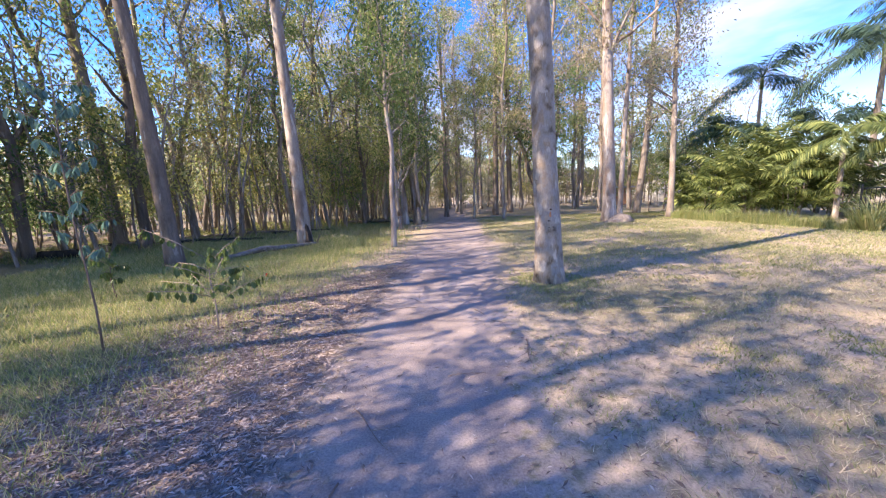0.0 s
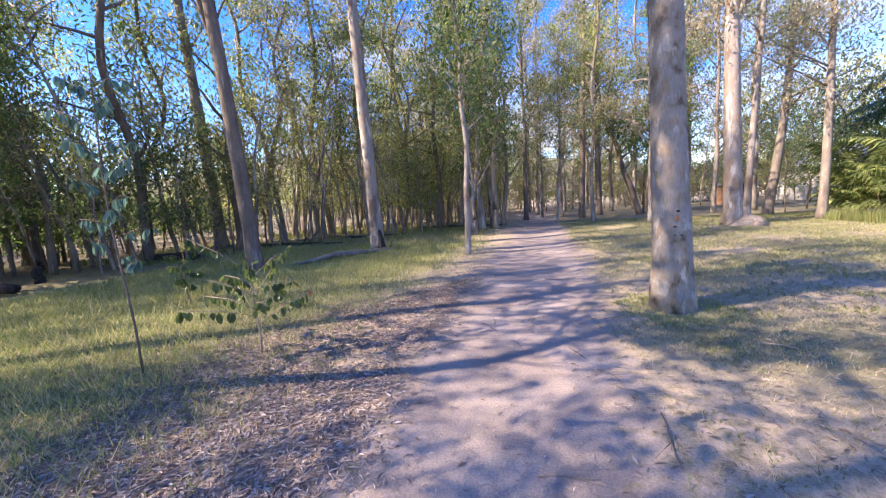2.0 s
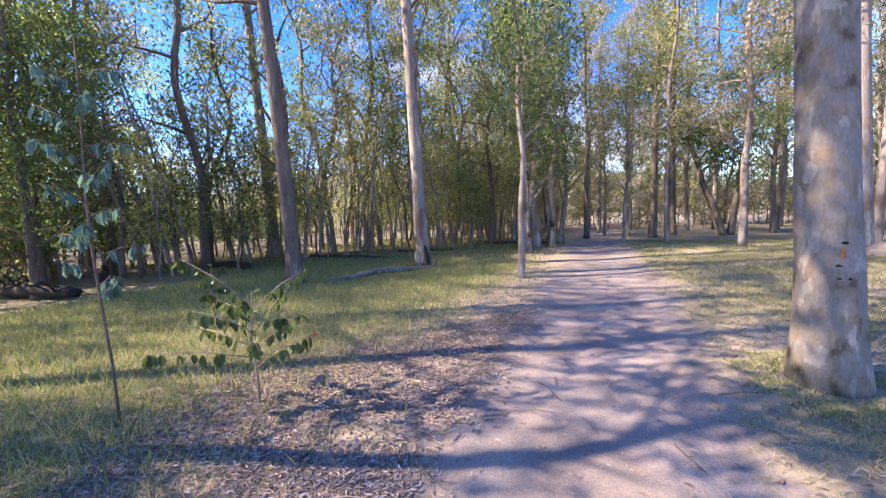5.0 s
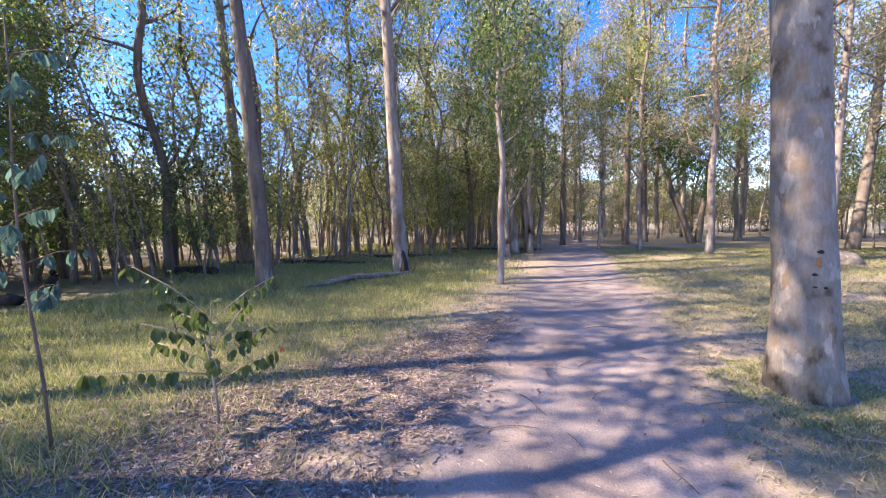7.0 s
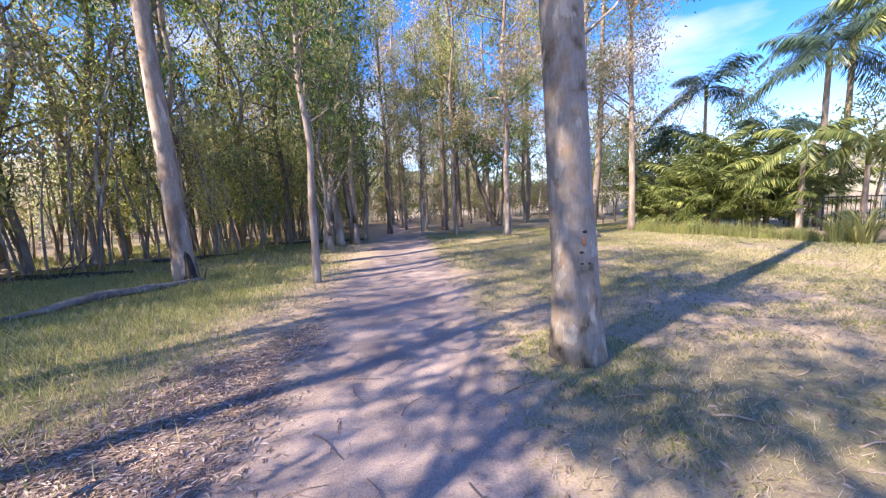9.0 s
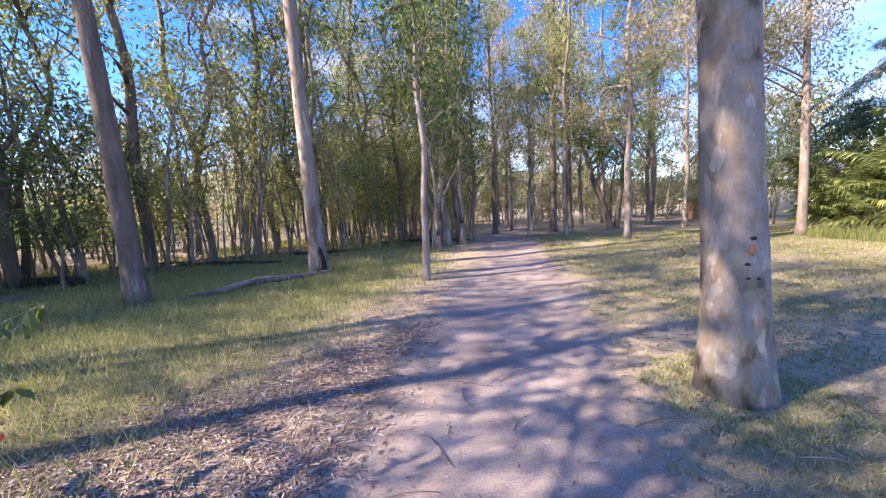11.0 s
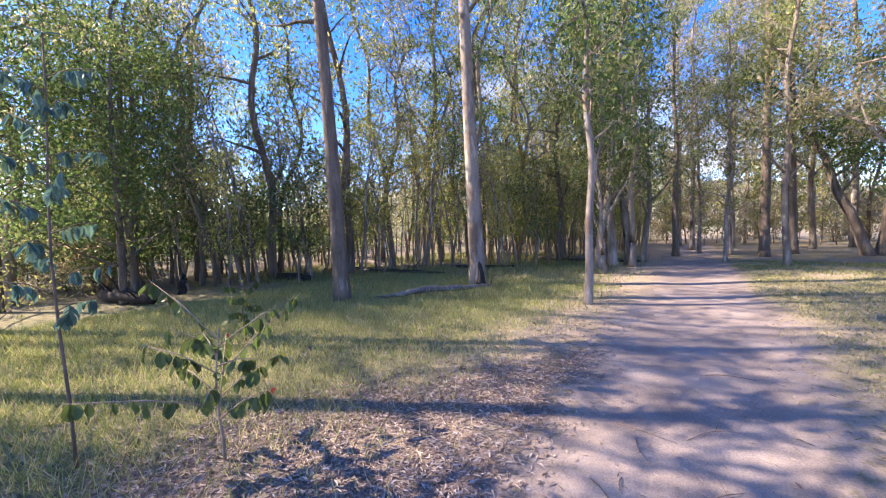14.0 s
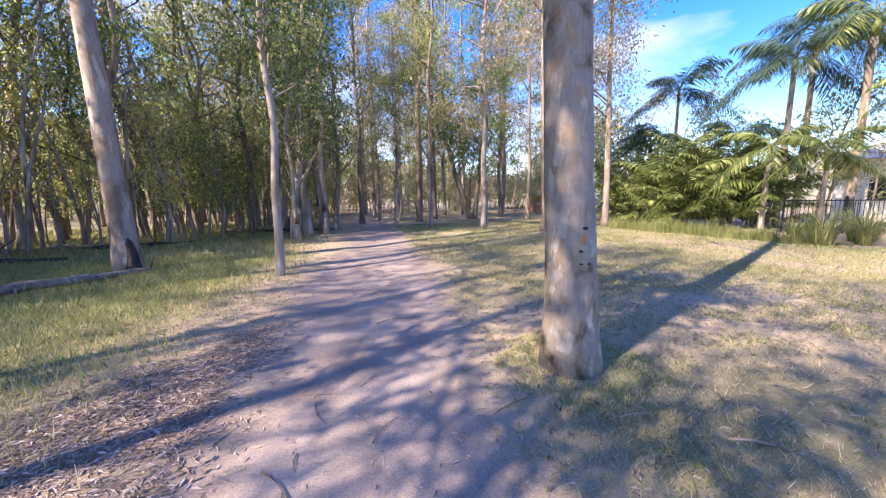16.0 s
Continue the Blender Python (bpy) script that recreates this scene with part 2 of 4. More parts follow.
def leaves(g, centres, per, sigma, size, aspect=0.33, droop=0.7, fold=0.0):
    """Leaf blades scattered round the given centres: arrays of vertices and faces."""
    c = np.repeat(np.asarray(centres, float), per, axis=0)
    k = len(c)
    c = c + g.normal(0, 1, (k, 3)) * np.asarray(sigma)
    a = g.normal(0, 1, (k, 3))
    a[:, 2] -= droop * 1.6
    a = unit(a)
    w = unit(np.cross(a, g.normal(0, 1, (k, 3))))
    ln = size * g.uniform(0.6, 1.35, (k, 1))
    wd = ln * aspect * 0.5
    v = np.stack([c, c + a * ln * 0.45 + w * wd, c + a * ln, c + a * ln * 0.5 - w * wd], axis=1)
    f = np.arange(k * 4).reshape(k, 4)
    return v.reshape(-1, 3), f


def tree_meshes(seed, height, r0, bend=0.25, crown_from=0.35, limbs=14, reach=2.0, per=26, size=0.17, mat_b=None, mat_l=None,
                lean=(0, 0), flare=1.25, sides=10, clumps=4, sigma=0.42, top=0.25, limb_r=0.4, kink=0.0, aspect=0.345):
    """Trunk with limbs, and a crown of single leaves in loose clumps."""
    q = random.Random(seed)
    g = np.random.default_rng(seed)
    t = Geo()
    steps = 16
    ph, ph2 = q.uniform(0, 6.3), q.uniform(0, 6.3)

    def spine(u):
        return Vector((lean[0] * u + bend * math.sin(u * 4.0 + ph) * u, lean[1] * u + bend * math.sin(u * 3.1 + ph2) * u, height * u - 0.12 * (u == 0))) + Vector((math.sin(u * 19 + ph2), math.cos(u * 15 + ph), 0)) * kink * u ** 0.5

    def rad(u):
        return r0 * ((1 - u) * (1 - top) + top) * (1 + (flare - 1) * math.exp(-u * height / 0.35))
    us = [0, 0.25 / height, 0.6 / height, 1.1 / height] + [0.1 + 0.9 * i / steps for i in range(steps + 1)]
    us = sorted(us)
    t.tube([spine(u) for u in us], [rad(u) for u in us], sides, 0.09)
    centres = []
    for i in range(limbs):
        u = crown_from + (1 - crown_from) * (i + q.random()) / limbs
        u = min(u, 0.98)
        az = q.uniform(0, 6.283)
        ln = reach * q.uniform(0.55, 1.15) * (1.15 - 0.6 * u)
        up = q.uniform(0.25, 1.3)
        p0 = spine(u)
        d = Vector((math.cos(az), math.sin(az), up)).normalized()
        pts = [p0]
        for s in range(1, 5):
            d = (d + Vector((q.uniform(-.3, .3), q.uniform(-.3, .3), q.uniform(-.2, .25)))).normalized()
            pts.append(pts[-1] + d * ln / 4)
        rr = rad(u) * limb_r
        t.tube(pts, [max(0.008, rr * (1 - 0.22 * s)) for s in range(5)], 5)
        for c in range(clumps):
            b = pts[q.choice((2, 3, 4, 4))]
            e = b + Vector((q.gauss(0, 1), q.gauss(0, 1), q.gauss(0.1, 0.6))) * ln * 0.3
            t.tube([b, e], [0.014, 0.006], 3, cap=False)
            centres.append(tuple(e))
    v, f = leaves(g, centres, per, (sigma, sigma, sigma * 0.75), size, aspect)
    return t.mesh("trunk", mat_b), mesh_of("crown", v, f, mat_l)


def put_tree(meshes, name, label, x, y, rz=0.0, s=1.0, group="", category="tree"):
    ob = thing(name, label, category, group, "", x, y, 0, rz)
    ob.scale = (s, s, s)
    part_mesh("trunk", meshes[0], ob)
    part_mesh("crown", meshes[1], ob)
    return ob


# ---- ground: one sheet to the horizon ----
def path_mid(y):
    return 0.05 - 0.10 * math.sin(y * 0.33) - 0.012 * max(0, y - 8) ** 1.25 * 0.9


def path_half(y):
    return 0.55 + 0.5 * min(1, max(0, (y - 1.0) / 4)) + 0.12 * math.sin(y * 0.8)


def ground_z(x, y):
    far = min(1.0, max(0.0, (math.hypot(x, y - 10) - 30) / 30))
    z = 0.018 * noise.noise((x * 0.8, y * 0.8, 0)) + 0.012 * noise.noise((x * 3, y * 3, 4))
    d = abs(x - path_mid(y)) / max(0.3, path_half(y))
    if y < 40:
        z -= 0.03 * max(0, 1 - d * d)
    return z * (1 - far)


def zones(x, y):
    d = abs(x - path_mid(y)) - path_half(y)
    path = 1 / (1 + math.exp(min(40, d * 4.6))) if y < 45 else 0
    side = path_mid(y) - path_half(y) - x
    wide = 2.4 if y < 5 else max(0.3, 2.4 - (y - 5) * 0.7)
    wide += 0.5 * noise.noise((x * 0.7, y * 0.7, 2))
    litter = max(0, min(1, (side + 0.4) * 2)) * max(0, min(1, (wide - side) * 1.4)) if side > -0.4 else 0
    if y > 15 and x < 6:
        litter = max(litter, min(0.5, (y - 15) * 0.06))
    if x < -9:
        litter = max(litter, min(0.7, (-9 - x) * 0.12))
    green = max(0, min(1, (side - 0.5) * 0.5)) + (0.3 + 0.03 * max(0, min(8, y - 5)) + 0.6 * noise.noise((x * 0.5, y * 0.5, 7)) if x > 1 else 0)
    litter *= max(0.15, min(1, 0.72 + 0.9 * noise.noise((x * 1.6, y * 1.6, 11))))
    return path, litter * 0.95, max(0, min(1, green))


def grid_lines(a, b, step, far):
    mid_l = list(np.arange(a, b + 1e-6, step))
    out, s, p = [], step, b
    while p < far:
        s *= 1.45
        p += s
        out.append(p)
    neg, s, p = [], step, a
    while p > -far:
        s *= 1.45
        p -= s
        neg.append(p)
    return neg[::-1] + mid_l + out


gx, gy = grid_lines(-10, 12, 0.16, 900), grid_lines(-1, 22, 0.16, 900)
gv = [(x, y, ground_z(x, y)) for y in gy for x in gx]
nx = len(gx)
gf = [(j * nx + i, j * nx + i + 1, (j + 1) * nx + i + 1, (j + 1) * nx + i) for j in range(len(gy) - 1) for i in range(nx - 1)]
gme = mesh_of("ground", gv, gf, GROUND, True)
zv = [zones(v[0], v[1]) for v in gv]
for k, nm in enumerate(("path", "litter", "green")):
    at = gme.attributes.new(nm, "FLOAT", "POINT")
    at.data.foreach_set("value", [z[k] for z in zv])
tagged(new("ground", gme), "dry park lawn with a worn dirt footpath and leaf litter", "ground", kind="structure")


# ---- the named trees ----
GUMS = "tall gums by the path"
big = put_tree(tree_meshes(1, 15, 0.214, 0.05, 0.5, 16, 3.4, 60, 0.15, BARK_GUM, LEAF_GUM, (-0.74, 0.25), 1.3, 28, 5, 0.4, 0.22), "gum_tree",
               "tall smooth grey gum with mottled bark beside the path", BIG[0], BIG[1], 0, 1, GUMS)


def knot(parent, az, z, w, h, depth, mat, name, label, r):
    """A rimmed hollow or scar standing a little proud of the bark."""
    g = Geo()
    rings = 5
    cols = 12
    c, s = math.cos(az), math.sin(az)
    for i in range(rings):
        u = i / (rings - 1)
        for j in range(cols):
            a = 2 * math.pi * j / cols
            k = 1 - u
            wx, wz = math.cos(a) * w * k * (1 + 0.25 * math.sin(3 * a + z * 9)), math.sin(a) * h * k
            out = r + depth * math.sin(u * math.pi * 0.9) - 0.01
            g.v.append((c * out - s * wx, s * out + c * wx, z + wz))
    for i in range(rings - 1):
        for j in range(cols):
            a, b = i * cols + j, i * cols + (j + 1) % cols
            g.f.append((a, b, b + cols, a + cols))
    g.f.append(tuple((rings - 1) * cols + j for j in range(cols)))
    return part_mesh(name, g.mesh(name, mat), parent, label)


for az, z, w, h, mt in ((-75, 1.12, 0.022, 0.055, HEARTWOOD), (-73, 1.20, 0.03, 0.016, HOLLOW), (-82, 1.02, 0.03, 0.016, HOLLOW),
                        (-112, 0.98, 0.03, 0.018, HOLLOW), (-80, 0.92, 0.024, 0.014, HOLLOW), (-107, 0.82, 0.02, 0.012, HOLLOW),
                        (-106, 0.55, 0.022, 0.012, HOLLOW), (-98, 1.10, 0.012, 0.012, HOLLOW), (-62, 0.92, 0.016, 0.012, HOLLOW)):
    knot(big, radians(az - 29), z, w * 0.7, h * 0.8, 0.009, mt, "knot", "orange scar in the bark" if mt is HEARTWOOD else "dark knot hollow", 0.209)

g2 = put_tree(tree_meshes(2, 18, 0.215, 0.10, 0.42, 16, 3.2, 80, 0.16, BARK_PALE, LEAF_GUM, (-0.9, 0.4), 1.35, 18, 5, 0.5, 0.35), "gum_tree",
              "pale leaning gum with a charred scar at its foot", -4.98, 11.5, 0, 1, GUMS)
cg = Geo()
cg.tube([(0.18, -0.13, -0.1), (0.18, -0.13, 0.08), (0.16, -0.12, 0.2), (0.145, -0.11, 0.34), (0.125, -0.10, 0.48), (0.10, -0.09, 0.62), (0.085, -0.09, 0.78)],
        [0.19, 0.17, 0.145, 0.135, 0.11, 0.085, 0.03], 18, 0.55)
part_mesh("fire_scar", cg.mesh("fire_scar", CHAR), g2, "black charred wood")
dark = put_tree(tree_meshes(3, 16, 0.185, 0.2, 0.4, 15, 3.0, 80, 0.16, BARK_DARK, LEAF_GUM, (-1.05, 0.3), 1.25, 16, 5, 0.45, 0.3), "gum_tree",
                "dark grey-brown gum leaning over the grass", -6.8, 8.25, 0, 1, GUMS)
thin = put_tree(tree_meshes(4, 7.5, 0.085, 0.16, 0.42, 15, 1.7, 60, 0.12, BARK_PALE, LEAF_DARK, (0.1, 0.1), 1.2, 10, 5, 0.34, 0.4, kink=0.05), "gum_tree",
                "slender pale young gum with a leafy top", -1.78, 10.42, 0, 1, GUMS)
t3 = put_tree(tree_meshes(5, 18, 0.30, 0.08, 0.36, 18, 4.0, 70, 0.16, BARK_PALE, LEAF_GUM, (-0.5, 0.6), 1.3, 18, 5, 0.55, 0.35), "gum_tree",
              "thick cream and pink gum in full sun", 7.0, 16.8, 0, 1, GUMS)
t3b = put_tree(tree_meshes(6, 15, 0.13, 0.15, 0.35, 14, 3.0, 60, 0.14, BARK_PALE, LEAF_GUM, (0.4, 0.3), 1.2, 12, 4, 0.5, 0.3), "gum_tree",
               "pale slim gum behind a thicker one", 8.1, 18.3, 0, 1, GUMS)
t4 = put_tree(tree_meshes(7, 13, 0.15, 0.25, 0.3, 18, 3.8, 120, 0.15, BARK_GREY, LEAF_DRY, (0.2, 0.3), 1.25, 12, 5, 0.36, 0.3), "gum_tree",
              "thin open-crowned gum at the lawn edge", 10.3, 17.9, 0, 1, GUMS)
t4c = put_tree(tree_meshes(8, 15, 0.2, 0.35, 0.3, 16, 3.6, 70, 0.17, BARK_GREY, LEAF_GUM, (1.4, 0.3), 1.25, 12, 4, 0.5, 0.3), "gum_tree",
               "reddish leaning gum at the lawn edge", 10.4, 21.5, 0, 1, GUMS)

# mound of soil and bark round the thick gum
mg = Geo()
mg.tube([(7.2, 16.6, -0.05), (7.2, 16.6, 0.12), (7.15, 16.65, 0.2)], [0.85, 0.6, 0.25], 16, 0.5)
tagged(new("bark_mound", mg.mesh("bark_mound", LOG_WOOD)), "heap of shed bark and soil at a gum's foot", "bark heap")

# ---- the stand beyond the lawn ----
FAR = "park trees beyond the lawn"
pale = [tree_meshes(20 + i, 15 + i, 0.14, 0.25, 0.2, 21, 3.0, 74, 0.17, BARK_PALE if i != 1 else BARK_GREY, LEAF_GUM if i else LEAF_DRY, (0.3 * (i - 1), 0.2), 1.25, 8, 4, 0.28, 0.3, kink=0.1, limb_r=0.5) for i in range(3)]
forked = [tree_meshes(30 + k, 9, 0.2 - 0.03 * k, 0.35, 0.3, 15, 2.6, 66, 0.18, BARK_DARK, LEAF_DARK, (3.2 - 2.0 * k, 0.2), 1.25, 10, 5, 0.36, 0.3, limb_r=0.5, kink=0.12) for k in range(2)]
dusky = tree_meshes(34, 17, 0.2, 0.2, 0.3, 18, 3.0, 66, 0.18, BARK_DARK, LEAF_GUM, (0.4, 0.2), 1.3, 9, 4, 0.32, 0.3, kink=0.08)
for i, (x, y, s) in enumerate(((4.77, 18.8, 1.0), (2.55, 20.1, 0.8), (0.9, 21.2, 0.55), (-0.3, 30, 1.0), (8.6, 27.5, 1.0),
                               (1.3, 25.5, 0.7), (0.1, 27, 0.7), (5.2, 31, 1.1), (7.2, 33, 1.2), (1.9, 34, 1.2), (9.8, 30.5, 1.1), (12, 26, 1.0), (9.3, 24.2, 0.9), (13.5, 29.5, 0.9), (-1.2, 36, 1.2), (4.2, 38, 1.3), (11.5, 35, 1.3))):
    put_tree(pale[i % 3], "park_tree", ("pale straight-trunked gum", "grey-barked gum", "tall pale gum")[i % 3] + " on leaf-strewn lawn", x, y, R.uniform(0, 360), s, FAR)
put_tree(forked[0], "park_tree", "dark tree with a leaning trunk and spreading limbs", 5.95, 25.8, 172, 1, FAR)
put_tree(forked[1], "park_tree", "dark upright tree beside a leaning one", 6.3, 25.95, 20, 1, FAR)
for x, y, rz, sc in ((2.45, 24.4, 30, 1.0), (3.7, 26.6, 200, 1.05), (-0.9, 24.5, 90, 0.8)):
    put_tree(dusky, "park_tree", "dark brown rough-barked gum on leaf-strewn lawn", x, y, rz, sc, FAR)
stems = [tree_meshes(40 + i, 11, 0.15, 0.45, 0.2, 17, 2.2, 44, 0.15, BARK_GREY if i else BARK_PALE, LEAF_DARK if i else LEAF_GUM, (0.9 * (i - 1), 0.4), 1.3, 8, 5, 0.36, 0.3, limb_r=0.6, kink=0.12) for i in range(3)]
for i, (x, y) in enumerate(((-2.7, 18.3), (-2.25, 18.8), (-2.5, 15.5), (-2.9, 18.7), (-2.0, 18.2), (-3.3, 19.5), (-3.0, 17.0), (-1.9, 20.5))):
    put_tree(stems[i % 3], "slender_tree", "slender multi-stemmed tree with grey bark beside the path", x, y, 40 * i, R.uniform(0.85, 1.15) * (0.55 if i == 2 else 1), "multi-stemmed clump")

# ---- woodland on the shaded side ----
wood = []
for i in range(7):
    wood.append(tree_meshes(60 + i, 10.5 + i * 0.9, 0.075 + 0.014 * i, 1.3, 0.13 + 0.06 * (i % 3), 13, 2.7, 84, 0.16,
                            (BARK_GREY, BARK_DARK, BARK_PALE, BARK_GREY, BARK_DARK, BARK_GREY, BARK_DARK)[i],
                            (LEAF_GUM, LEAF_DARK, LEAF_YELLOW, LEAF_DRY, LEAF_GUM, LEAF_DARK, LEAF_YELLOW)[i], (R.uniform(-1.5, 1.5), R.uniform(-.8, .8)), 1.25, 7, 3, 0.3, 0.3, limb_r=0.6, kink=0.26))
backwood = [tree_meshes(160 + i, 11 + i, 0.1, 0.8, 0.16, 13, 2.8, 34, 0.24, (BARK_GREY, BARK_DARK, BARK_PALE, BARK_GREY, BARK_DARK)[i],
                        (LEAF_GUM, LEAF_DARK, LEAF_YELLOW, LEAF_DRY, LEAF_GUM)[i], (0.6 * (i - 2), 0.3), 1.25, 6, 3, 0.3, 0.3, limb_r=0.6, kink=0.14) for i in range(5)]
LABELS = ("slim grey-barked woodland tree with olive leaves", "dark-barked woodland tree with deep green leaves", "pale-stemmed woodland tree with yellow-green leaves",
          "grey woodland tree with dry olive leaves", "dark-trunked gum in the woodland", "grey woodland tree with dense dark leaves", "dark-stemmed tree with sunlit yellow-green leaves")
shrub = [tree_meshes(80 + i, 3.6 + 0.9 * i, 0.04, 0.3, 0.14, 11, 1.25, 44, 0.14, (BARK_GREY, BARK_DARK, BARK_PALE)[i % 3], (LEAF_DARK, LEAF_GUM, LEAF_YELLOW, LEAF_GUM)[i],
                     (0.2, 0.2), 1.2, 5, 3, 0.27, 0.3, limb_r=0.5, kink=0.08) for i in range(4)]
coarse = [tree_meshes(86 + i, 3.8 + 0.9 * i, 0.04, 0.3, 0.1, 9, 1.3, 22, 0.22, BARK_GREY, (LEAF_DRY, LEAF_GUM, LEAF_YELLOW)[i], (0.2, 0.2), 1.2, 4, 3, 0.27, 0.3, limb_r=0.5) for i in range(3)]
bare = []
for i in range(3):
    g = Geo()
    q = random.Random(90 + i)
    pts = [Vector((0, 0, -0.1))]
    d = Vector((q.uniform(-.2, .2), q.uniform(-.2, .2), 1))
    for s in range(7):
        d = (d + Vector((q.uniform(-.15, .15), q.uniform(-.15, .15), 0.05))).normalized()
        pts.append(pts[-1] + d * 0.75)
    g.tube(pts, [0.05 - 0.005 * s for s in range(8)], 6)
    for s in range(2, 8):
        e = pts[s] + Vector((q.uniform(-.8, .8), q.uniform(-.8, .8), q.uniform(0.2, 0.9)))
        g.tube([pts[s], (pts[s] + e) / 2 + Vector((0, 0, .08)), e], [0.018, 0.012, 0.005], 4)
    bare.append(g.mesh("stem", (BARK_PALE, BARK_PALE, BARK_GREY)[i]))


def wood_edge(y):
    """How far to the shaded side of the path the woodland begins."""
    if y < 6:
        return -13.0
    if y < 13:
        return -13.0 + (y - 6) * 0.45
    return min(-4.2, -9.8 + (y - 13) * 0.75)


spots = []


def free(x, y, gap):
    if any((x - a) ** 2 + (y - b) ** 2 < gap * gap for a, b in spots):
        return False
    spots.append((x, y))
    return True


tries = made = 0
while made < 58 and tries < 6000:
    tries += 1
    y = R.uniform(3.5, 37)
    x = wood_edge(y) - abs(R.gauss(0, 1)) * 6
    if x < -22 or (x < -17 and y < 20 and R.random() < 0.85) or not free(x, y, 1.5):
        continue
    i = R.randrange(7)
    put_tree(wood[i], "woodland_tree", LABELS[i], x, y, R.uniform(0, 360), R.uniform(0.8, 1.25), "woodland trees")
    made += 1
made = tries = 0
while made < 78 and tries < 5000:
    # the far end and the lawn's other side
    tries += 1
    x, y = R.uniform(-30, 38), R.uniform(30, 62)
    if y < 36 + 0.0 * x and x < 12 or (x > 12 and y < 26 + (x - 12) * 0.5) or not free(x, y, 2.0):
        continue
    i = R.choice((0, 3, 0, 3, 4, 2, 1))
    put_tree(backwood[i], "woodland_tree", LABELS[i], x, y, R.uniform(0, 360), R.uniform(0.85, 1.2) * (1.0 if x < 12 else 0.62), "woodland trees")
    made += 1
made = tries = 0
while made < 104 and tries < 4000:
    tries += 1
    y = R.uniform(5, 40)
    x = wood_edge(y) + 0.6 - abs(R.gauss(0, 1)) * 6
    if not free(x, y, 0.7):
        continue
    i = R.randrange(4)
    put_tree(shrub[i], "understorey_shrub", "leafy understorey shrub at the woodland edge", x, y, R.uniform(0, 360), R.uniform(0.7, 1.25), "understorey shrubs", "shrub")
    made += 1
made = tries = 0
while made < 210 and tries < 8000:
    tries += 1
    y = R.uniform(7, 34)
    x = wood_edge(y) + 0.4 - abs(R.gauss(0, 1)) * 5
    if not free(x, y, 0.5):
        continue
    ob = new("bare_sapling", bare[made % 3])
    ob.matrix_basis = pose(x, y, 0, 0, 0, R.uniform(0, 360))
    sc = R.uniform(0.6, 1.3)
    ob.scale = (sc, sc, sc)
    tagged(ob, "bare thin sapling stem in the woodland", "sapling", "bare saplings")
    made += 1
for k in range(88):
    # low scrub closing the far end and the shaded side
    x, y = (R.uniform(-40, 40), R.uniform(38, 62)) if k < 66 else (R.uniform(-48, -27), R.uniform(6, 40))
    i = R.randrange(3)
    put_tree(coarse[i], "understorey_shrub", "leafy shrub closing the far end of the park", x, y, R.uniform(0, 360), R.uniform(1.2, 2.0), "far scrub", "shrub")
put_tree(tree_meshes(101, 17, 0.26, 0.2, 0.4, 15, 2.6, 44, 0.18, BARK_GREY, LEAF_GUM, (-0.8, 0), 1.2, 12, 5, 0.5, 0.3), "gum_tree", "stout brown gum at the woodland edge", -13.2, 13.0, 0, 1, GUMS)
dense = tree_meshes(102, 8.5, 0.12, 0.3, 0.14, 24, 2.3, 70, 0.14, BARK_DARK, LEAF_DARK, (0.3, 0), 1.2, 8, 5, 0.36, 0.3)
for x, y, s in ((-13.5, 6.0, 1.0), (-16.5, 8.8, 1.15), (-18.5, 5.0, 1.2), (-13.2, 3.4, 0.9), (-11.6, 5.3, 0.75)):
    put_tree(dense, "shade_tree", "dense dark-leaved tree with foliage to the ground", x, y, R.uniform(0, 360), s, "dense edge trees")
hedge = tree_meshes(103, 2.6, 0.04, 0.2, 0.03, 14, 1.7, 26, 0.2, BARK_GREY, LEAF_DRY, (0.1, 0), 1.2, 5, 5, 0.34, 0.3)
for k in range(37):
    put_tree(hedge, "understorey_shrub", "low dense olive shrub closing the far view", -34 + 2.0 * k, R.uniform(42, 50), R.uniform(0, 360), R.uniform(0.9, 1.5), "far scrub", "shrub")
for x, y, sc in ((-15.2, 3.4, 0.6), (-17.2, 4.4, 0.7), (-14.6, 5.0, 0.55), (-18.6, 6.6, 0.7), (-20, 3.4, 0.8), (-16.2, 6.6, 0.5), (-22, 5.5, 0.8)):
    put_tree(hedge, "understorey_shrub", "low dense shrub with foliage to the ground", x, y, R.uniform(0, 360), sc, "edge shrubs", "shrub")
low = tree_meshes(104, 2.2, 0.035, 0.2, 0.04, 12, 1.4, 34, 0.15, BARK_DARK, LEAF_DARK, (0.1, 0), 1.2, 4, 3, 0.32, 0.3)
for k in range(22):
    put_tree(low, "understorey_shrub", "low dark-leaved shrub under the woodland", R.uniform(-24, -16.5), R.uniform(6.5, 21), R.uniform(0, 360), R.uniform(0.6, 1.1), "edge shrubs", "shrub")
for k in range(22):
    put_tree(low, "understorey_shrub", "low dark-leaved shrub under the woodland", R.uniform(-29, -15), R.uniform(3.5, 11), R.uniform(0, 360), R.uniform(0.8, 1.5), "edge shrubs", "shrub")
for k in range(7):
    put_tree(hedge, "understorey_shrub", "low dense olive shrub under the woodland", R.uniform(-30, -24), 6 + 4.5 * k, R.uniform(0, 360), R.uniform(0.8, 1.3), "far scrub", "shrub")
for k in range(26):
    put_tree(coarse[k % 3], "understorey_shrub", "leafy shrub far back in the woodland", R.uniform(-42, -25), 3 + 1.25 * k, R.uniform(0, 360), R.uniform(0.9, 1.5), "far scrub", "shrub")
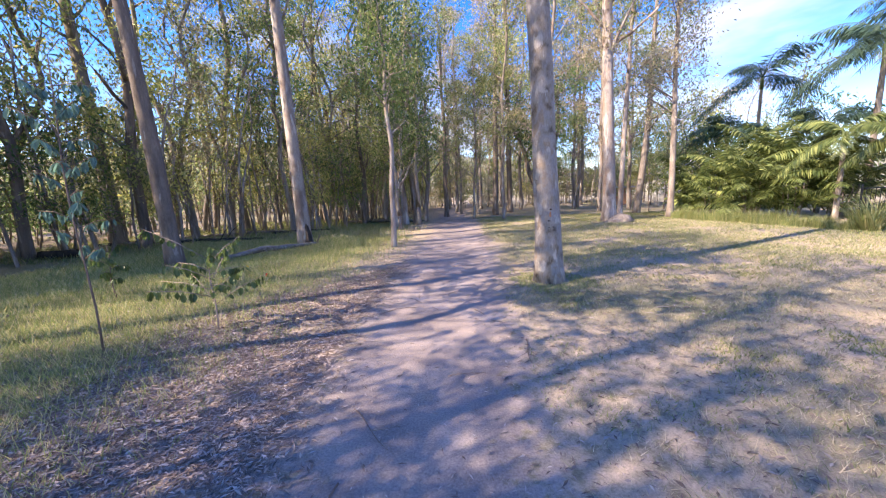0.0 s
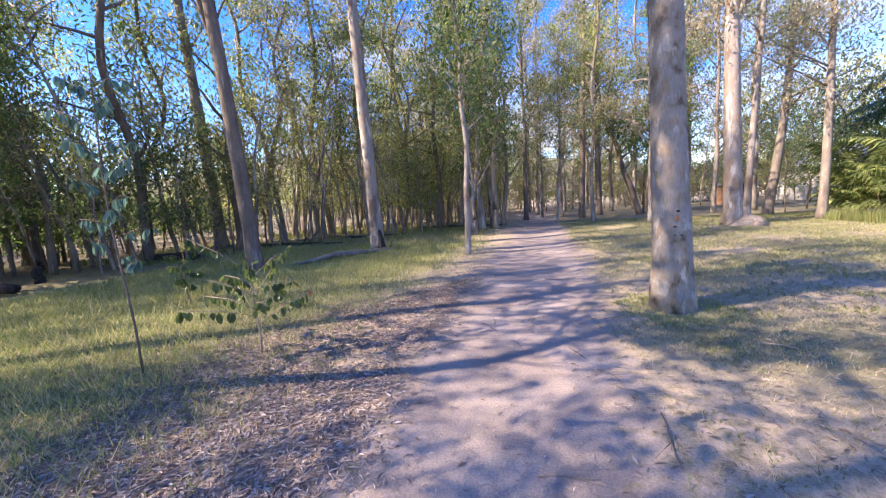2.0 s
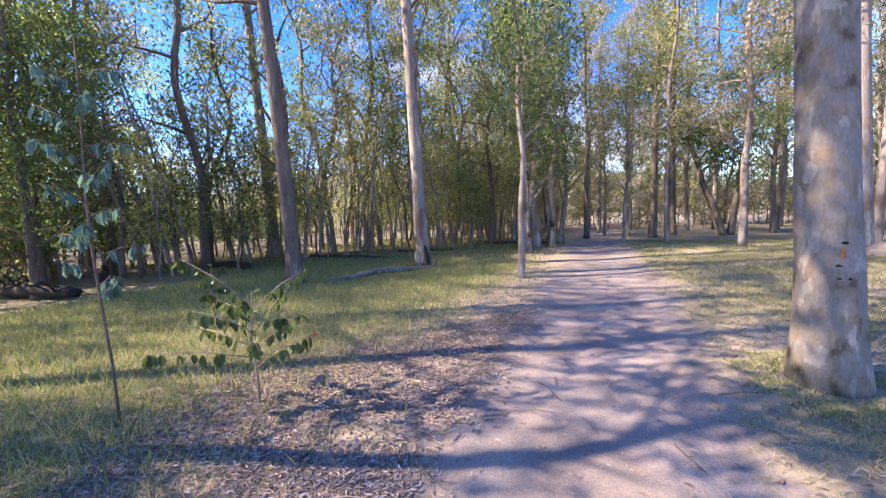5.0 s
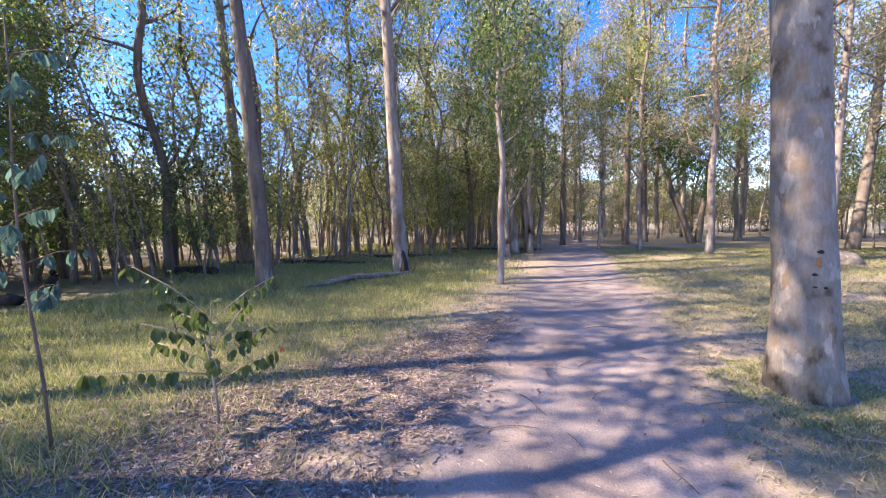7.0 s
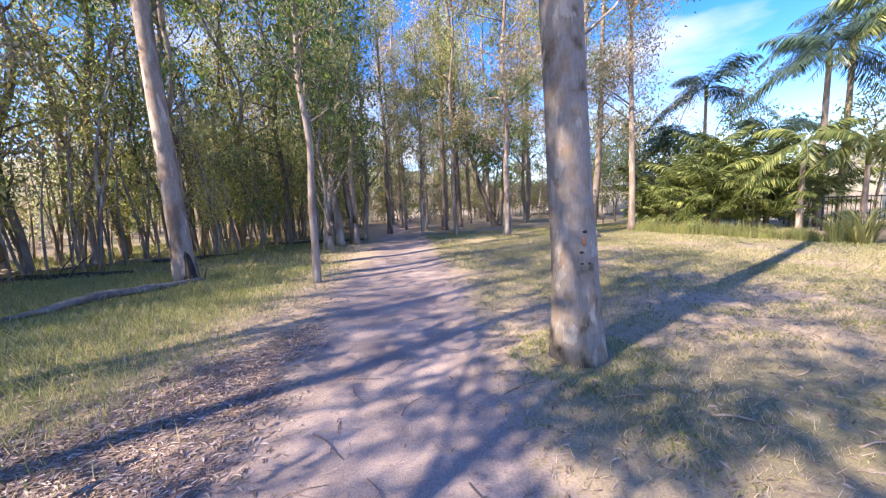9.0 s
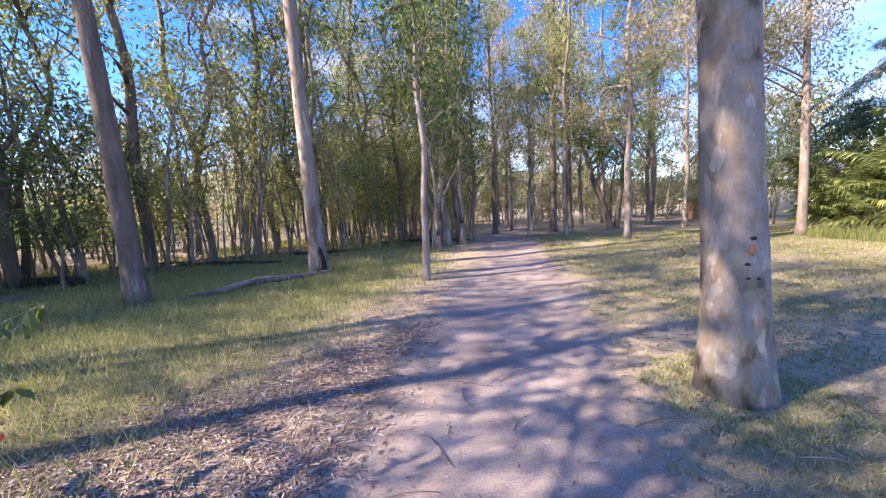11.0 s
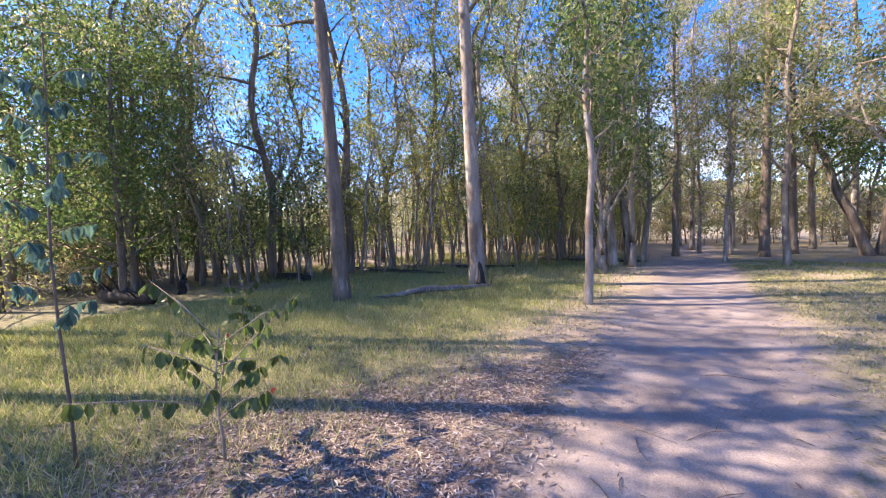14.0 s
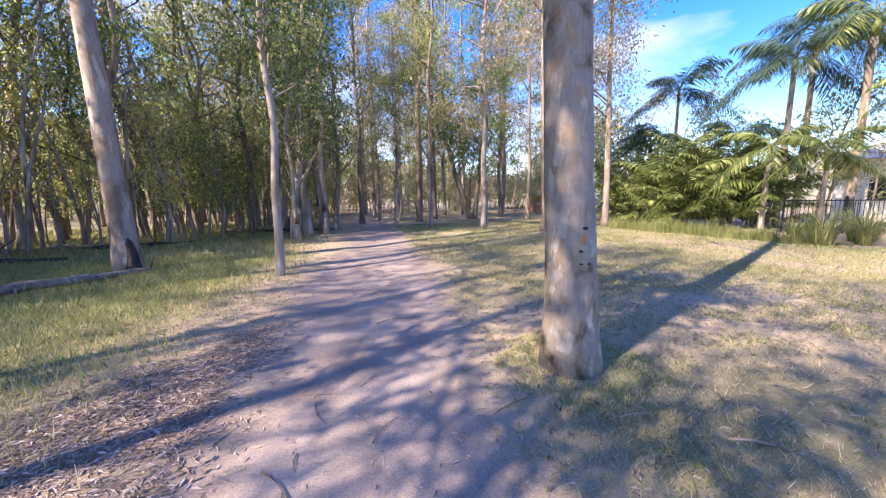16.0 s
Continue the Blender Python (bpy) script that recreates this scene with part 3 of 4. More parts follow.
for k in range(24):
    put_tree(coarse[k % 3], "understorey_shrub", "leafy shrub behind the park trees", -3 + 0.85 * k, R.uniform(34, 42), R.uniform(0, 360), R.uniform(0.7, 1.15), "far scrub", "shrub")
# gums out of view whose shadows lie over the lawn
tall = tree_meshes(110, 11.5, 0.11, 0.5, 0.25, 20, 3.6, 17, 0.24, BARK_PALE, LEAF_GUM, (0.5, 0.2), 1.2, 10, 4, 0.5, 0.3)
mast = tree_meshes(111, 17, 0.17, 0.15, 0.45, 16, 4.2, 27, 0.25, BARK_PALE, LEAF_GUM, (0.5, 0.2), 1.2, 10, 4, 0.4, 0.3)
for x, y, rz in ((-12.0, 2.1, 0), (-10.2, 0.55, 110), (-9.2, -2.8, 160), (-6.6, -4.8, 240), (-16.5, -1.2, 130)):
    put_tree(mast, "gum_tree", "tall gum casting a long shadow over the lawn", x, y, rz, 1, "shade gums")
spread = tree_meshes(112, 12, 0.11, 0.9, 0.42, 22, 3.4, 62, 0.2, BARK_GREY, LEAF_GUM, (0.4, 0.2), 1.2, 10, 5, 0.34, 0.3, kink=0.15)
for x, y, rz, sc in ((-5.2, 2.0, 75, 0.9),):
    put_tree(spread, "gum_tree", "broad gum casting blotched shade over the lawn", x, y, rz, sc, "shade gums")
# dense trees added out of view so their shadows darken the near grass
put_tree(dense, "shade_tree", "unseen dense tree added to shade the grass", -7.9, 0.6, 30, 0.56, "dense edge trees")
put_tree(dense, "shade_tree", "unseen dense tree added to shade the grass", -4.9, 0.0, 250, 0.58, "dense edge trees")
put_tree(dense, "shade_tree", "unseen dense tree added to shade the grass", -7.2, 0.2, 130, 0.6, "dense edge trees")
for x, y, rz, s in SHADERS:
    put_tree(tall, "gum_tree", "tall gum casting dappled shade over the lawn", x, y, rz, s, "shade gums")


# ---- fallen wood ----
def log_thing(pts, radii, label, branches=(), mat=LOG_WOOD, name="fallen_log"):
    g = Geo()
    dense_p, dense_r = [], []
    for i in range(len(pts) - 1):
        for s in range(4):
            u = s / 4
            dense_p.append(Vector(pts[i]).lerp(Vector(pts[i + 1]), u) + Vector((R.uniform(-.04, .04), R.uniform(-.04, .04), R.uniform(-.02, .02))))
            dense_r.append(radii[i] * (1 - u) + radii[i + 1] * u)
    dense_p.append(Vector(pts[-1]))
    dense_r.append(radii[-1])
    g.tube(dense_p, dense_r, 9, 0.35)
    for a, b, r in branches:
        g.tube([a, (Vector(a) + Vector(b)) / 2 + Vector((0, 0, 0.05)), b], [r, r * 0.8, r * 0.4], 6)
    return tagged(new(name, g.mesh(name, mat)), label, "log")


log_thing([(-4.5, 11.35, 0.08), (-4.9, 10.6, 0.10), (-5.5, 9.75, 0.14), (-5.7, 9.1, 0.09), (-6.2, 8.75, 0.05)], [0.045, 0.07, 0.085, 0.065, 0.025],
          "weathered grey fallen branch lying in the grass", [((-5.4, 9.7, 0.09), (-5.0, 9.2, 0.16), 0.03), ((-4.55, 11.4, 0.08), (-4.3, 11.2, 0.4), 0.025)])
log_thing([(-12.4, 9.8, 0.12), (-11.6, 10.0, 0.14), (-11.0, 10.1, 0.1)], [0.14, 0.15, 0.11], "dark fallen log in the grass", mat=CHAR)
log_thing([(-13.0, 5.2, 0.16), (-11.7, 5.3, 0.22), (-10.6, 5.65, 0.12)], [0.16, 0.19, 0.10], "charred fallen trunk with broken branches",
          [((-12.1, 5.25, 0.2), (-11.9, 4.8, 0.75), 0.035), ((-11.5, 5.3, 0.2), (-11.7, 5.0, 0.85), 0.03), ((-12.5, 5.2, 0.2), (-12.9, 4.9, 0.65), 0.035), ((-11.0, 5.45, .15), (-10.5, 5.1, .45), .025)], CHAR)
log_thing([(-12.0, 6.65, -0.05), (-12.05, 6.7, 0.3), (-12.2, 6.75, 0.55)], [0.11, 0.10, 0.06], "short blackened stump in the grass", mat=CHAR, name="tree_stump")
put_tree(shrub[2], "understorey_shrub", "pale-stemmed young tree with yellow-green leaves in long grass", -7.7, 3.15, 70, 0.46, "", "shrub")
log_thing([(-15.5, 16.0, 0.12), (-13.8, 15.4, 0.15), (-12.2, 15.0, 0.1)], [0.1, 0.13, 0.08], "grey fallen log among leaf litter")
for i in range(16):
    y = R.uniform(12, 24)
    x = wood_edge(y) + R.uniform(-4, 0.6)
    a = R.uniform(-0.5, 0.5)
    ln = R.uniform(0.8, 2.2)
    log_thing([(x, y, 0.06), (x + ln * math.cos(a), y + ln * math.sin(a), 0.08), (x + 1.7 * ln * math.cos(a + .2), y + 1.7 * ln * math.sin(a + .2), 0.05)], [0.07, 0.06, 0.03],
              "fallen branch among the woodland litter", [((x + ln * math.cos(a), y + ln * math.sin(a), 0.08), (x + ln * math.cos(a) + .2, y + .2, 0.6), 0.02)], (LOG_WOOD, CHAR)[i % 2], "fallen_branch")


# ---- palms, hedge and houses on the sunny side ----
def frond(g, q, base, az, length, rise, sag, leaflet, nleaf=26, width=0.045):
    """One arching pinnate frond: a rib and paired leaflets."""
    d = Vector((math.cos(az), math.sin(az), 0))
    side = Vector((-d.y, d.x, 0))
    pts = []
    for i in range(9):
        u = i / 8
        pts.append(Vector(base) + d * length * (u * math.cos(rise * (1 - u * 0.3))) + Vector((0, 0, length * (math.sin(rise) * u - sag * u * u))))
    g.tube(pts, [0.022 * (1 - 0.85 * i / 8) + 0.003 for i in range(9)], 4, cap=False)
    for k in range(nleaf):
        u = 0.14 + 0.86 * k / nleaf
        i = min(7, int(u * 8))
        p = pts[i].lerp(pts[i + 1], u * 8 - i)
        t = (pts[i + 1] - pts[i]).normalized()
        ll = leaflet * (0.45 + math.sin(min(1, u * 1.05) * math.pi) * 0.75) * q.uniform(0.85, 1.1)
        for sg in (-1, 1):
            e = (side * sg * 0.8 + t * 0.55 + Vector((0, 0, q.uniform(-0.95, -0.25)))).normalized()
            b = len(g.v)
            w = t * width
            g.v += [tuple(p - w * .5), tuple(p + e * ll * 0.45 + w * .6), tuple(p + e * ll + Vector((0, 0, -0.12 * ll))), tuple(p + e * ll * 0.45 - w * .6)]
            g.f.append((b, b + 1, b + 2, b + 3))


def frond_mesh(seed, length, rise, sag, leaflet, mat, nleaf=26, width=0.045):
    g = Geo()
    frond(g, random.Random(seed), (0, 0, 0), 0.0, length, rise, sag, leaflet, nleaf, width)
    return g.mesh("frond", mat, False)


def palm(x, y, h, r, length, count, mat, label, name="palm_tree", seed=0, nod=0.0):
    q = random.Random(seed)
    ob = thing(name, label, "palm", "garden palms", "", x, y, 0, q.uniform(0, 360))
    g = Geo()
    us = [i / 14 for i in range(15)]
    g.tube([(nod * u * u, 0, h * u - 0.1 * (u == 0)) for u in us], [r * (1.25 - 0.45 * u) * (1.06 if i % 2 else 1.0) for i, u in enumerate(us)], 10)
    part_mesh("trunk", g.mesh("trunk", BARK_GREY), ob)
    g = Geo()
    g.tube([(nod, 0, h - 0.05), (nod, 0, h + 0.35), (nod, 0, h + 0.7)], [r * 0.95, r * 1.0, r * 0.35], 10)
    part_mesh("crownshaft", g.mesh("crownshaft", PALM_LEAF), ob, "smooth green crownshaft")
    kinds = [frond_mesh(seed * 9 + k, length, (1.15, 0.75, 0.4, 0.05)[k], (0.62, 0.72, 0.8, 0.75)[k], length * 0.27, mat, 44, 0.042) for k in range(4)]
    for k in range(count):
        f = part_mesh("frond", kinds[k % 4], ob)
        f.matrix_basis = pose(nod, 0, h + 0.55, 0, 0, k * 137.5 + q.uniform(-15, 15))
    return ob


palm(15.6, 20.0, 6.2, 0.085, 3.0, 14, PALM_BLUE, "tall feather palm with drooping dark fronds", seed=3)
palm(16.2, 15.2, 6.0, 0.10, 2.9, 17, PALM_BLUE, "tall feather palm with long hanging fronds", seed=4)
palm(19.4, 16.8, 7.9, 0.11, 3.3, 17, PALM_BLUE, "very tall feather palm with long hanging fronds", seed=5)
palm(17.6, 13.8, 6.9, 0.12, 3.0, 16, PALM_LEAF, "feather palm with a pale trunk and light fronds", seed=6)
palm(20.0, 13.4, 7.4, 0.11, 3.0, 16, PALM_BLUE, "tall feather palm with hanging fronds over the fence", seed=14)
palm(17.6, 11.6, 4.4, 0.085, 2.2, 14, PALM_LEAF, "feather palm with hanging fronds over the fence", seed=15)
palm(14.2, 14.2, 2.5, 0.08, 2.0, 11, PALM_LEAF, "young feather palm with pale green fronds", seed=7)
palm(14.9, 12.9, 2.2, 0.07, 2.0, 11, PALM_LEAF, "young feather palm with pale green fronds", seed=8)
palm(16.6, 17.5, 3.4, 0.09, 2.2, 12, PALM_BLUE, "dark palm behind the cane palm clump", seed=9)
palm(14.0, 19.8, 3.6, 0.09, 2.2, 12, PALM_BLUE, "dark palm behind the cane palm clump", seed=10)

clump_kinds = [frond_mesh(200 + k, 1.9, (1.35, 1.1, 0.85, 0.6)[k], (0.35, 0.45, 0.5, 0.5)[k], 0.38, PALM_LEAF, 27, 0.046) for k in range(4)]
for cx, cy, n, s in ((12.2, 17.8, 30, 1.05), (13.2, 16.8, 40, 1.25), (14.3, 16.1, 40, 1.2), (13.9, 17.8, 34, 1.45), (15.4, 15.2, 30, 1.0), (12.2, 19.3, 24, 1.1)):
    ob = thing("cane_palm", "bushy cane palm clump with sunlit arching fronds", "palm", "cane palm clumps", "", cx, cy, 0, R.uniform(0, 360))
    for k in range(int(n * 1.5)):
        f = part_mesh("frond", clump_kinds[k % 4], ob)
        f.matrix_basis = pose(R.gauss(0, .5), R.gauss(0, .5), R.uniform(0.1, 1.9) * s, 0, 0, k * 137.5) @ Matrix.Scale(s * R.uniform(0.8, 1.1), 4)
    for k in range(9):
        a = k * 0.7
        g = Geo().tube([(0.25 * math.cos(a), 0.25 * math.sin(a), -0.05), (0.33 * math.cos(a + .1), 0.33 * math.sin(a + .1), 0.7 * s), (0.4 * math.cos(a), 0.4 * math.sin(a), 1.3 * s)], [0.03, 0.026, 0.02], 6)
        part_mesh("cane", g.mesh("cane", BARK_GREY), ob)
for x, y, i, s in ((12.5, 20.5, 1, 1.2), (14.8, 21.5, 0, 1.3), (17, 20, 3, 1.2), (18.5, 18, 0, 1.3), (18, 15, 1, 1.1), (17.2, 13, 3, 0.9), (20, 16, 3, 1.4), (11.6, 22.5, 3, 0.9), (16, 24, 0, 1.5), (19, 23, 1, 1.5), (13.6, 24.5, 1, 1.2), (14, 29, 1, 1.0), (15.2, 28.4, 3, 0.9), (12.6, 30, 0, 0.9), (15.5, 30, 1, 1.3), (17.5, 31, 0, 1.4), (20, 31.5, 3, 1.3), (22.5, 30, 1, 1.4), (20.5, 12.5, 0, 1.1), (18.6, 10.6, 1, 0.9)):
    put_tree(shrub[i], "garden_shrub", "rounded leafy garden shrub behind the palms", x, y, R.uniform(0, 360), s, "garden shrubs", "shrub")


def tuft(n, spread, h, w, mat, seed, lean=0.5):
    g = np.random.default_rng(seed)
    a = g.uniform(0, 6.283, n)
    rr = spread * np.sqrt(g.uniform(0, 1, n))
    p = np.stack([rr * np.cos(a), rr * np.sin(a), np.full(n, -0.02)], 1)
    b = a + g.normal(0, 0.8, n)
    hh = h * g.uniform(0.5, 1.1, n)
    d = np.stack([np.cos(b), np.sin(b), np.zeros(n)], 1)
    side = np.stack([-np.sin(b), np.cos(b), np.zeros(n)], 1) * w
    ln = (lean * hh * g.uniform(0.2, 1, n))[:, None]
    m = p + d * ln * 0.35 + np.array([0, 0, 1]) * (hh * 0.65)[:, None]
    t = p + d * ln * 1.1 + np.array([0, 0, 1]) * hh[:, None]
    v = np.stack([p - side * .5, p + side * .5, m + side * .4, m - side * .4, t], 1).reshape(-1, 3)
    o = np.arange(n)[:, None] * 5
    f = [tuple(r) for r in (o + np.array([[0, 1, 2, 3]])).tolist()] + [tuple(r) for r in (o + np.array([[3, 2, 4]])).tolist()]
    return mesh_of("tuft", v, f, mat)


tufts = [tuft(150, 0.34, 0.6, 0.012, GRASS_TALL, 300 + k) for k in range(3)]
verge = [((9.9, 17.2), (10.6, 14.6)), ((10.6, 14.6), (11.1, 12.6)), ((11.1, 12.6), (11.9, 10.8))]
k = 0
for (ax, ay), (bx, by) in verge:
    for u in range(9):
        for row in range(2):
            w = (u + R.uniform(-.3, .3)) / 9
            ob = new("grass_clump", tufts[k % 3])
            sc = R.uniform(0.3, 0.95) * (0.75 if ay < 13 else 1)
            ob.matrix_basis = pose(ax + (bx - ax) * w + 0.25 + row * 0.5 + R.uniform(-.15, .15), ay + (by - ay) * w + 0.1 + row * 0.25, 0, 0, 0, R.uniform(0, 360))
            ob.scale = (sc, sc, sc)
            tagged(ob, "tall bright green grass clump along the garden edge", "grass clump", "verge grass clumps")
            k += 1
spiky = tuft(140, 0.2, 1.05, 0.03, GRASS_TALL, 310, 1.2)
for x, y, s in ((12.0, 10.9, 1.0), (13.0, 10.6, 0.8), (13.8, 11.2, 1.0), (12.7, 12.0, 0.7), (15.0, 10.2, 0.9)):
    ob = new("strappy_plant", spiky)
    ob.matrix_basis, ob.scale = pose(x, y, 0, 0, 0, R.uniform(0, 360)), (s, s, s)
    tagged(ob, "upright strap-leaved garden plant", "plant", "strappy plants")

# pool-style fence
for i in range(3):
    ob = thing("fence_panel", "black tubular metal garden fence panel", "fence", "garden fence panels", "", 14.6 + 1.6 * i * 0.8, 13.8 - 1.6 * i * 0.6, 0, -36.9)
    bar = Geo().box(-0.008, -0.008, 0.1, 0.008, 0.008, 1.2).mesh("bar", FENCE, False)
    rail = Geo().box(0, -0.018, -0.018, 2.0, 0.018, 0.018).mesh("rail", FENCE, False)
    post = Geo().box(-0.025, -0.025, -0.1, 0.025, 0.025, 1.3).mesh("post", FENCE, False)
    for k in range(1, 18):
        part_mesh("bar", bar, ob).location = (k * 2.0 / 18, 0.0, 0)
    for z in (0.15, 1.15):
        part_mesh("rail", rail, ob).location = (0, 0, z)
    part_mesh("post", post, ob)


def house(x, y, rz, w, d, h, label):
    ob = thing("house", label, "house", "", "", x, y, 0, rz)
    part_mesh("wall", Geo().box(-w / 2, -d / 2, -0.1, w / 2, d / 2, h).mesh("wall", WALL_WHITE, False), ob, "cream rendered wall")
    g = Geo()
    e = 0.5
    g.v = [(-w / 2 - e, -d / 2 - e, h), (w / 2 + e, -d / 2 - e, h), (w / 2 + e, d / 2 + e, h), (-w / 2 - e, d / 2 + e, h), (-w / 2 + d / 2, 0, h + 1.5), (w / 2 - d / 2, 0, h + 1.5)]
    g.f = [(3, 2, 1, 0), (0, 1, 5, 4), (2, 3, 4, 5), (1, 2, 5), (3, 0, 4)]
    part_mesh("roof", g.mesh("roof", ROOF, False), ob, "grey sheet metal hip roof")
    for k in range(3):
        wx = -w / 2 + w * (k + 0.5) / 3
        win = part_mesh("window", Geo().box(wx - 0.75, -d / 2 - 0.05, 0.95, wx + 0.75, -d / 2 + 0.02, 2.15).mesh("window", WALL_WHITE, False), ob)
        part_mesh("pane", Geo().box(wx - 0.68, -d / 2 - 0.058, 1.02, wx + 0.68, -d / 2 - 0.045, 2.08).mesh("pane", GLASS, False), win, "dark glass")
    return ob


house(24.8, 37, 12, 10, 6, 2.6, "low cream house with grey roof behind the trees")
house(28.8, 14.6, -62, 11, 7, 3.0, "cream house with grey roof behind the garden palms")
ob = thing("timber_shed", "small brown timber shed by the far trees", "shed", "", "", 14.2, 33.2, 0, 10)
part_mesh("wall", Geo().box(-0.9, -0.7, -0.05, 0.9, 0.7, 1.5).mesh("wall", BRICK, False), ob)
part_mesh("roof", Geo().box(-1.1, -0.9, 1.5, 1.1, 0.9, 1.62).mesh("roof", ROOF, False), ob, "grey roof sheet")

# wooded hill on the skyline
hv, hf, hn = [], [], 180
for j in range(12):
    for i in range(hn):
        a = radians(-20 + 230 * i / (hn - 1))
        dd = 150 + j * 10
        top = 34 * math.sin(min(1, j / 8) * math.pi / 2) * (0.62 + 0.38 * math.cos(i * 0.07 - 1.0))
        hv.append((dd * math.cos(a), dd * math.sin(a), top + (2.5 * noise.noise((i * 0.9, j * 0.9, 3)) if j else -1)))
for j in range(11):
    for i in range(hn - 1):
        a = j * hn + i
        hf.append((a, a + 1, a + hn + 1, a + hn))
tagged(new("backdrop", mesh_of("backdrop", hv, hf, HILL, True)), "distant wooded hill on the skyline", "hill", kind="structure")


# ---- saplings beside the path ----
def leaf_mesh(mat, ln=0.095, wd=0.055):
    g = Geo()
    g.v = [(0, 0, 0)]
    for u, w in ((0.2, 0.7), (0.5, 1.0), (0.8, 0.65)):
        g.v += [(u * ln, -w * wd / 2, 0.006), (u * ln, 0, -0.004), (u * ln, w * wd / 2, 0.006)]
    g.v.append((ln, 0, -0.012))
    g.f = [(0, 1, 2), (0, 2, 3), (1, 4, 5, 2), (2, 5, 6, 3), (4, 7, 8, 5), (5, 8, 9, 6), (7, 10, 8), (8, 10, 9)]
    return g.mesh("leaf", mat, False)


LEAF_M = leaf_mesh(SAP_LEAF)
LEAF_L = leaf_mesh(SAP_BLUE, 0.10, 0.038)
LEAF_R, LEAF_Y = leaf_mesh(RED_LEAF, 0.06, 0.03), leaf_mesh(YELLOW_LEAF, 0.06, 0.03)


def sapling(x, y, h, twigs, label, seed, top_leaves=6, stem_mat=TWIG_PALE, long_leaf=False, spread=0.8, special=True):
    q = random.Random(seed)
    ob = thing("sapling", label, "sapling", "path saplings", "", x, y, 0, 0)
    g = Geo()
    pts = [Vector((0.02 * math.sin(i * 1.3 + seed), 0.02 * math.cos(i * 1.1), h * i / 6 - 0.04 * (i == 0))) for i in range(7)]
    g.tube(pts, [0.011 - 0.0011 * i for i in range(7)], 7)
    ends = []
    for k in range(twigs):
        u = 0.34 + 0.6 * k / twigs
        i = int(u * 6)
        p = pts[i].lerp(pts[min(6, i + 1)], u * 6 - i)
        a = k * 2.4 + q.uniform(-.3, .3)
        d = Vector((math.cos(a), math.sin(a), q.uniform(0.1, 0.7)))
        e = p + d * spread * q.uniform(0.45, 0.9)
        m = (p + e) / 2 + Vector((0, 0, 0.03))
        part_mesh("twig", Geo().tube([p, m, e], [0.005, 0.004, 0.002], 5).mesh("twig", stem_mat), ob)
        ends.append((p, m, e, d))
    part_mesh("stem", g.mesh("stem", stem_mat), ob, "thin woody stem")
    me = LEAF_L if long_leaf else LEAF_M

    def leaf(p, a, tilt, m=me):
        o = part_mesh("leaf", m, ob)
        o.matrix_basis = pose(p.x, p.y, p.z, q.uniform(-40, 40), tilt, a)
        s = q.uniform(0.75, 1.25)
        o.scale = (s, s, s)
    for p, m, e, d in ends:
        for k in range(q.randint(10, 15)):
            u = q.uniform(0.25, 1.0)
            w = p.lerp(e, u) + Vector((0, 0, 0.03 * (1 - u)))
            leaf(w, q.uniform(0, 360), q.uniform(45, 95))
    for k in range(top_leaves):
        leaf(pts[6 - k % 4], q.uniform(0, 360), q.uniform(-20, 60))
    if special:
        leaf(ends[0][2], 190, 60, LEAF_R)
        leaf(ends[1][2], 10, 60, LEAF_R)
        leaf(ends[3][2], 30, 40, LEAF_Y)
    return ob


sapling(-2.6, 3.98, 0.95, 13, "spindly planted sapling with sparse round leaves", 5)
sapling(-3.42, 3.37, 2.9, 17, "tall thin sapling with drooping blue-green leaves", 6, 10, TWIG, True, 0.38, False)
sapling(-5.4, 5.4, 0.9, 8, "small leafy sapling in the grass", 9, 8, TWIG, False, 0.35, False)


# ---- twigs and loose bark on the path ----
def twig(x0, y0, x1, y1, r, mat=TWIG, fork=True):
    r *= 0.45
    g = Geo()
    a, b = Vector((x0, y0, ground_z(x0, y0) + r * 0.8)), Vector((x1, y1, ground_z(x1, y1) + r * 0.8))
    d = b - a
    s = Vector((-d.y, d.x, 0))
    pts = [a.lerp(b, u) + s * (0.12 * math.sin(u * 3 + x0 * 9)) + Vector((0, 0, 0.012 * math.sin(u * 3.14))) for u in (0, .2, .4, .6, .8, 1)]
    g.tube(pts, [r, r * 1.05, r * .9, r * .85, r * .65, r * .35], 6, 0.2)
    if fork:
        e = pts[3] + d * 0.3 + s * R.choice((-.3, .3)) + Vector((0, 0, 0.02))
        g.tube([pts[3], e], [r * .6, r * .25], 5)
    tagged(new("twig", g.mesh("twig", mat)), "dry fallen twig on the dirt path" if mat is TWIG else "pale strip of shed bark on the ground", "twig", "twigs on the path")


for a in ((-0.54, 5.19, -0.24, 4.97, 0.011), (0.48, 4.64, 0.55, 4.38, 0.010), (-0.09, 4.78, -0.02, 4.55, 0.007), (-0.34, 5.85, -0.22, 5.6, 0.008), (-0.36, 5.35, -0.33, 5.2, 0.008),
          (0.10, 5.35, 0.22, 5.6, 0.009), (-0.75, 4.55, -0.3, 4.72, 0.008), (0.9, 3.6, 0.98, 3.1, 0.012), (0.66, 4.2, 0.78, 3.95, 0.007), (-0.5, 5.95, -0.1, 6.0, 0.006),
          (-0.05, 6.05, 0.3, 6.3, 0.007), (-0.5, 2.4, -0.1, 2.1, 0.009), (0.2, 2.9, 0.5, 3.0, 0.007), (0.9, 5.4, 1.2, 5.65, 0.008), (-1.1, 3.9, -0.7, 3.75, 0.009), (0.1, 7.4, 0.5, 7.6, 0.01), (-0.35, 1.8, -0.28, 1.45, 0.012)):
    twig(*a)
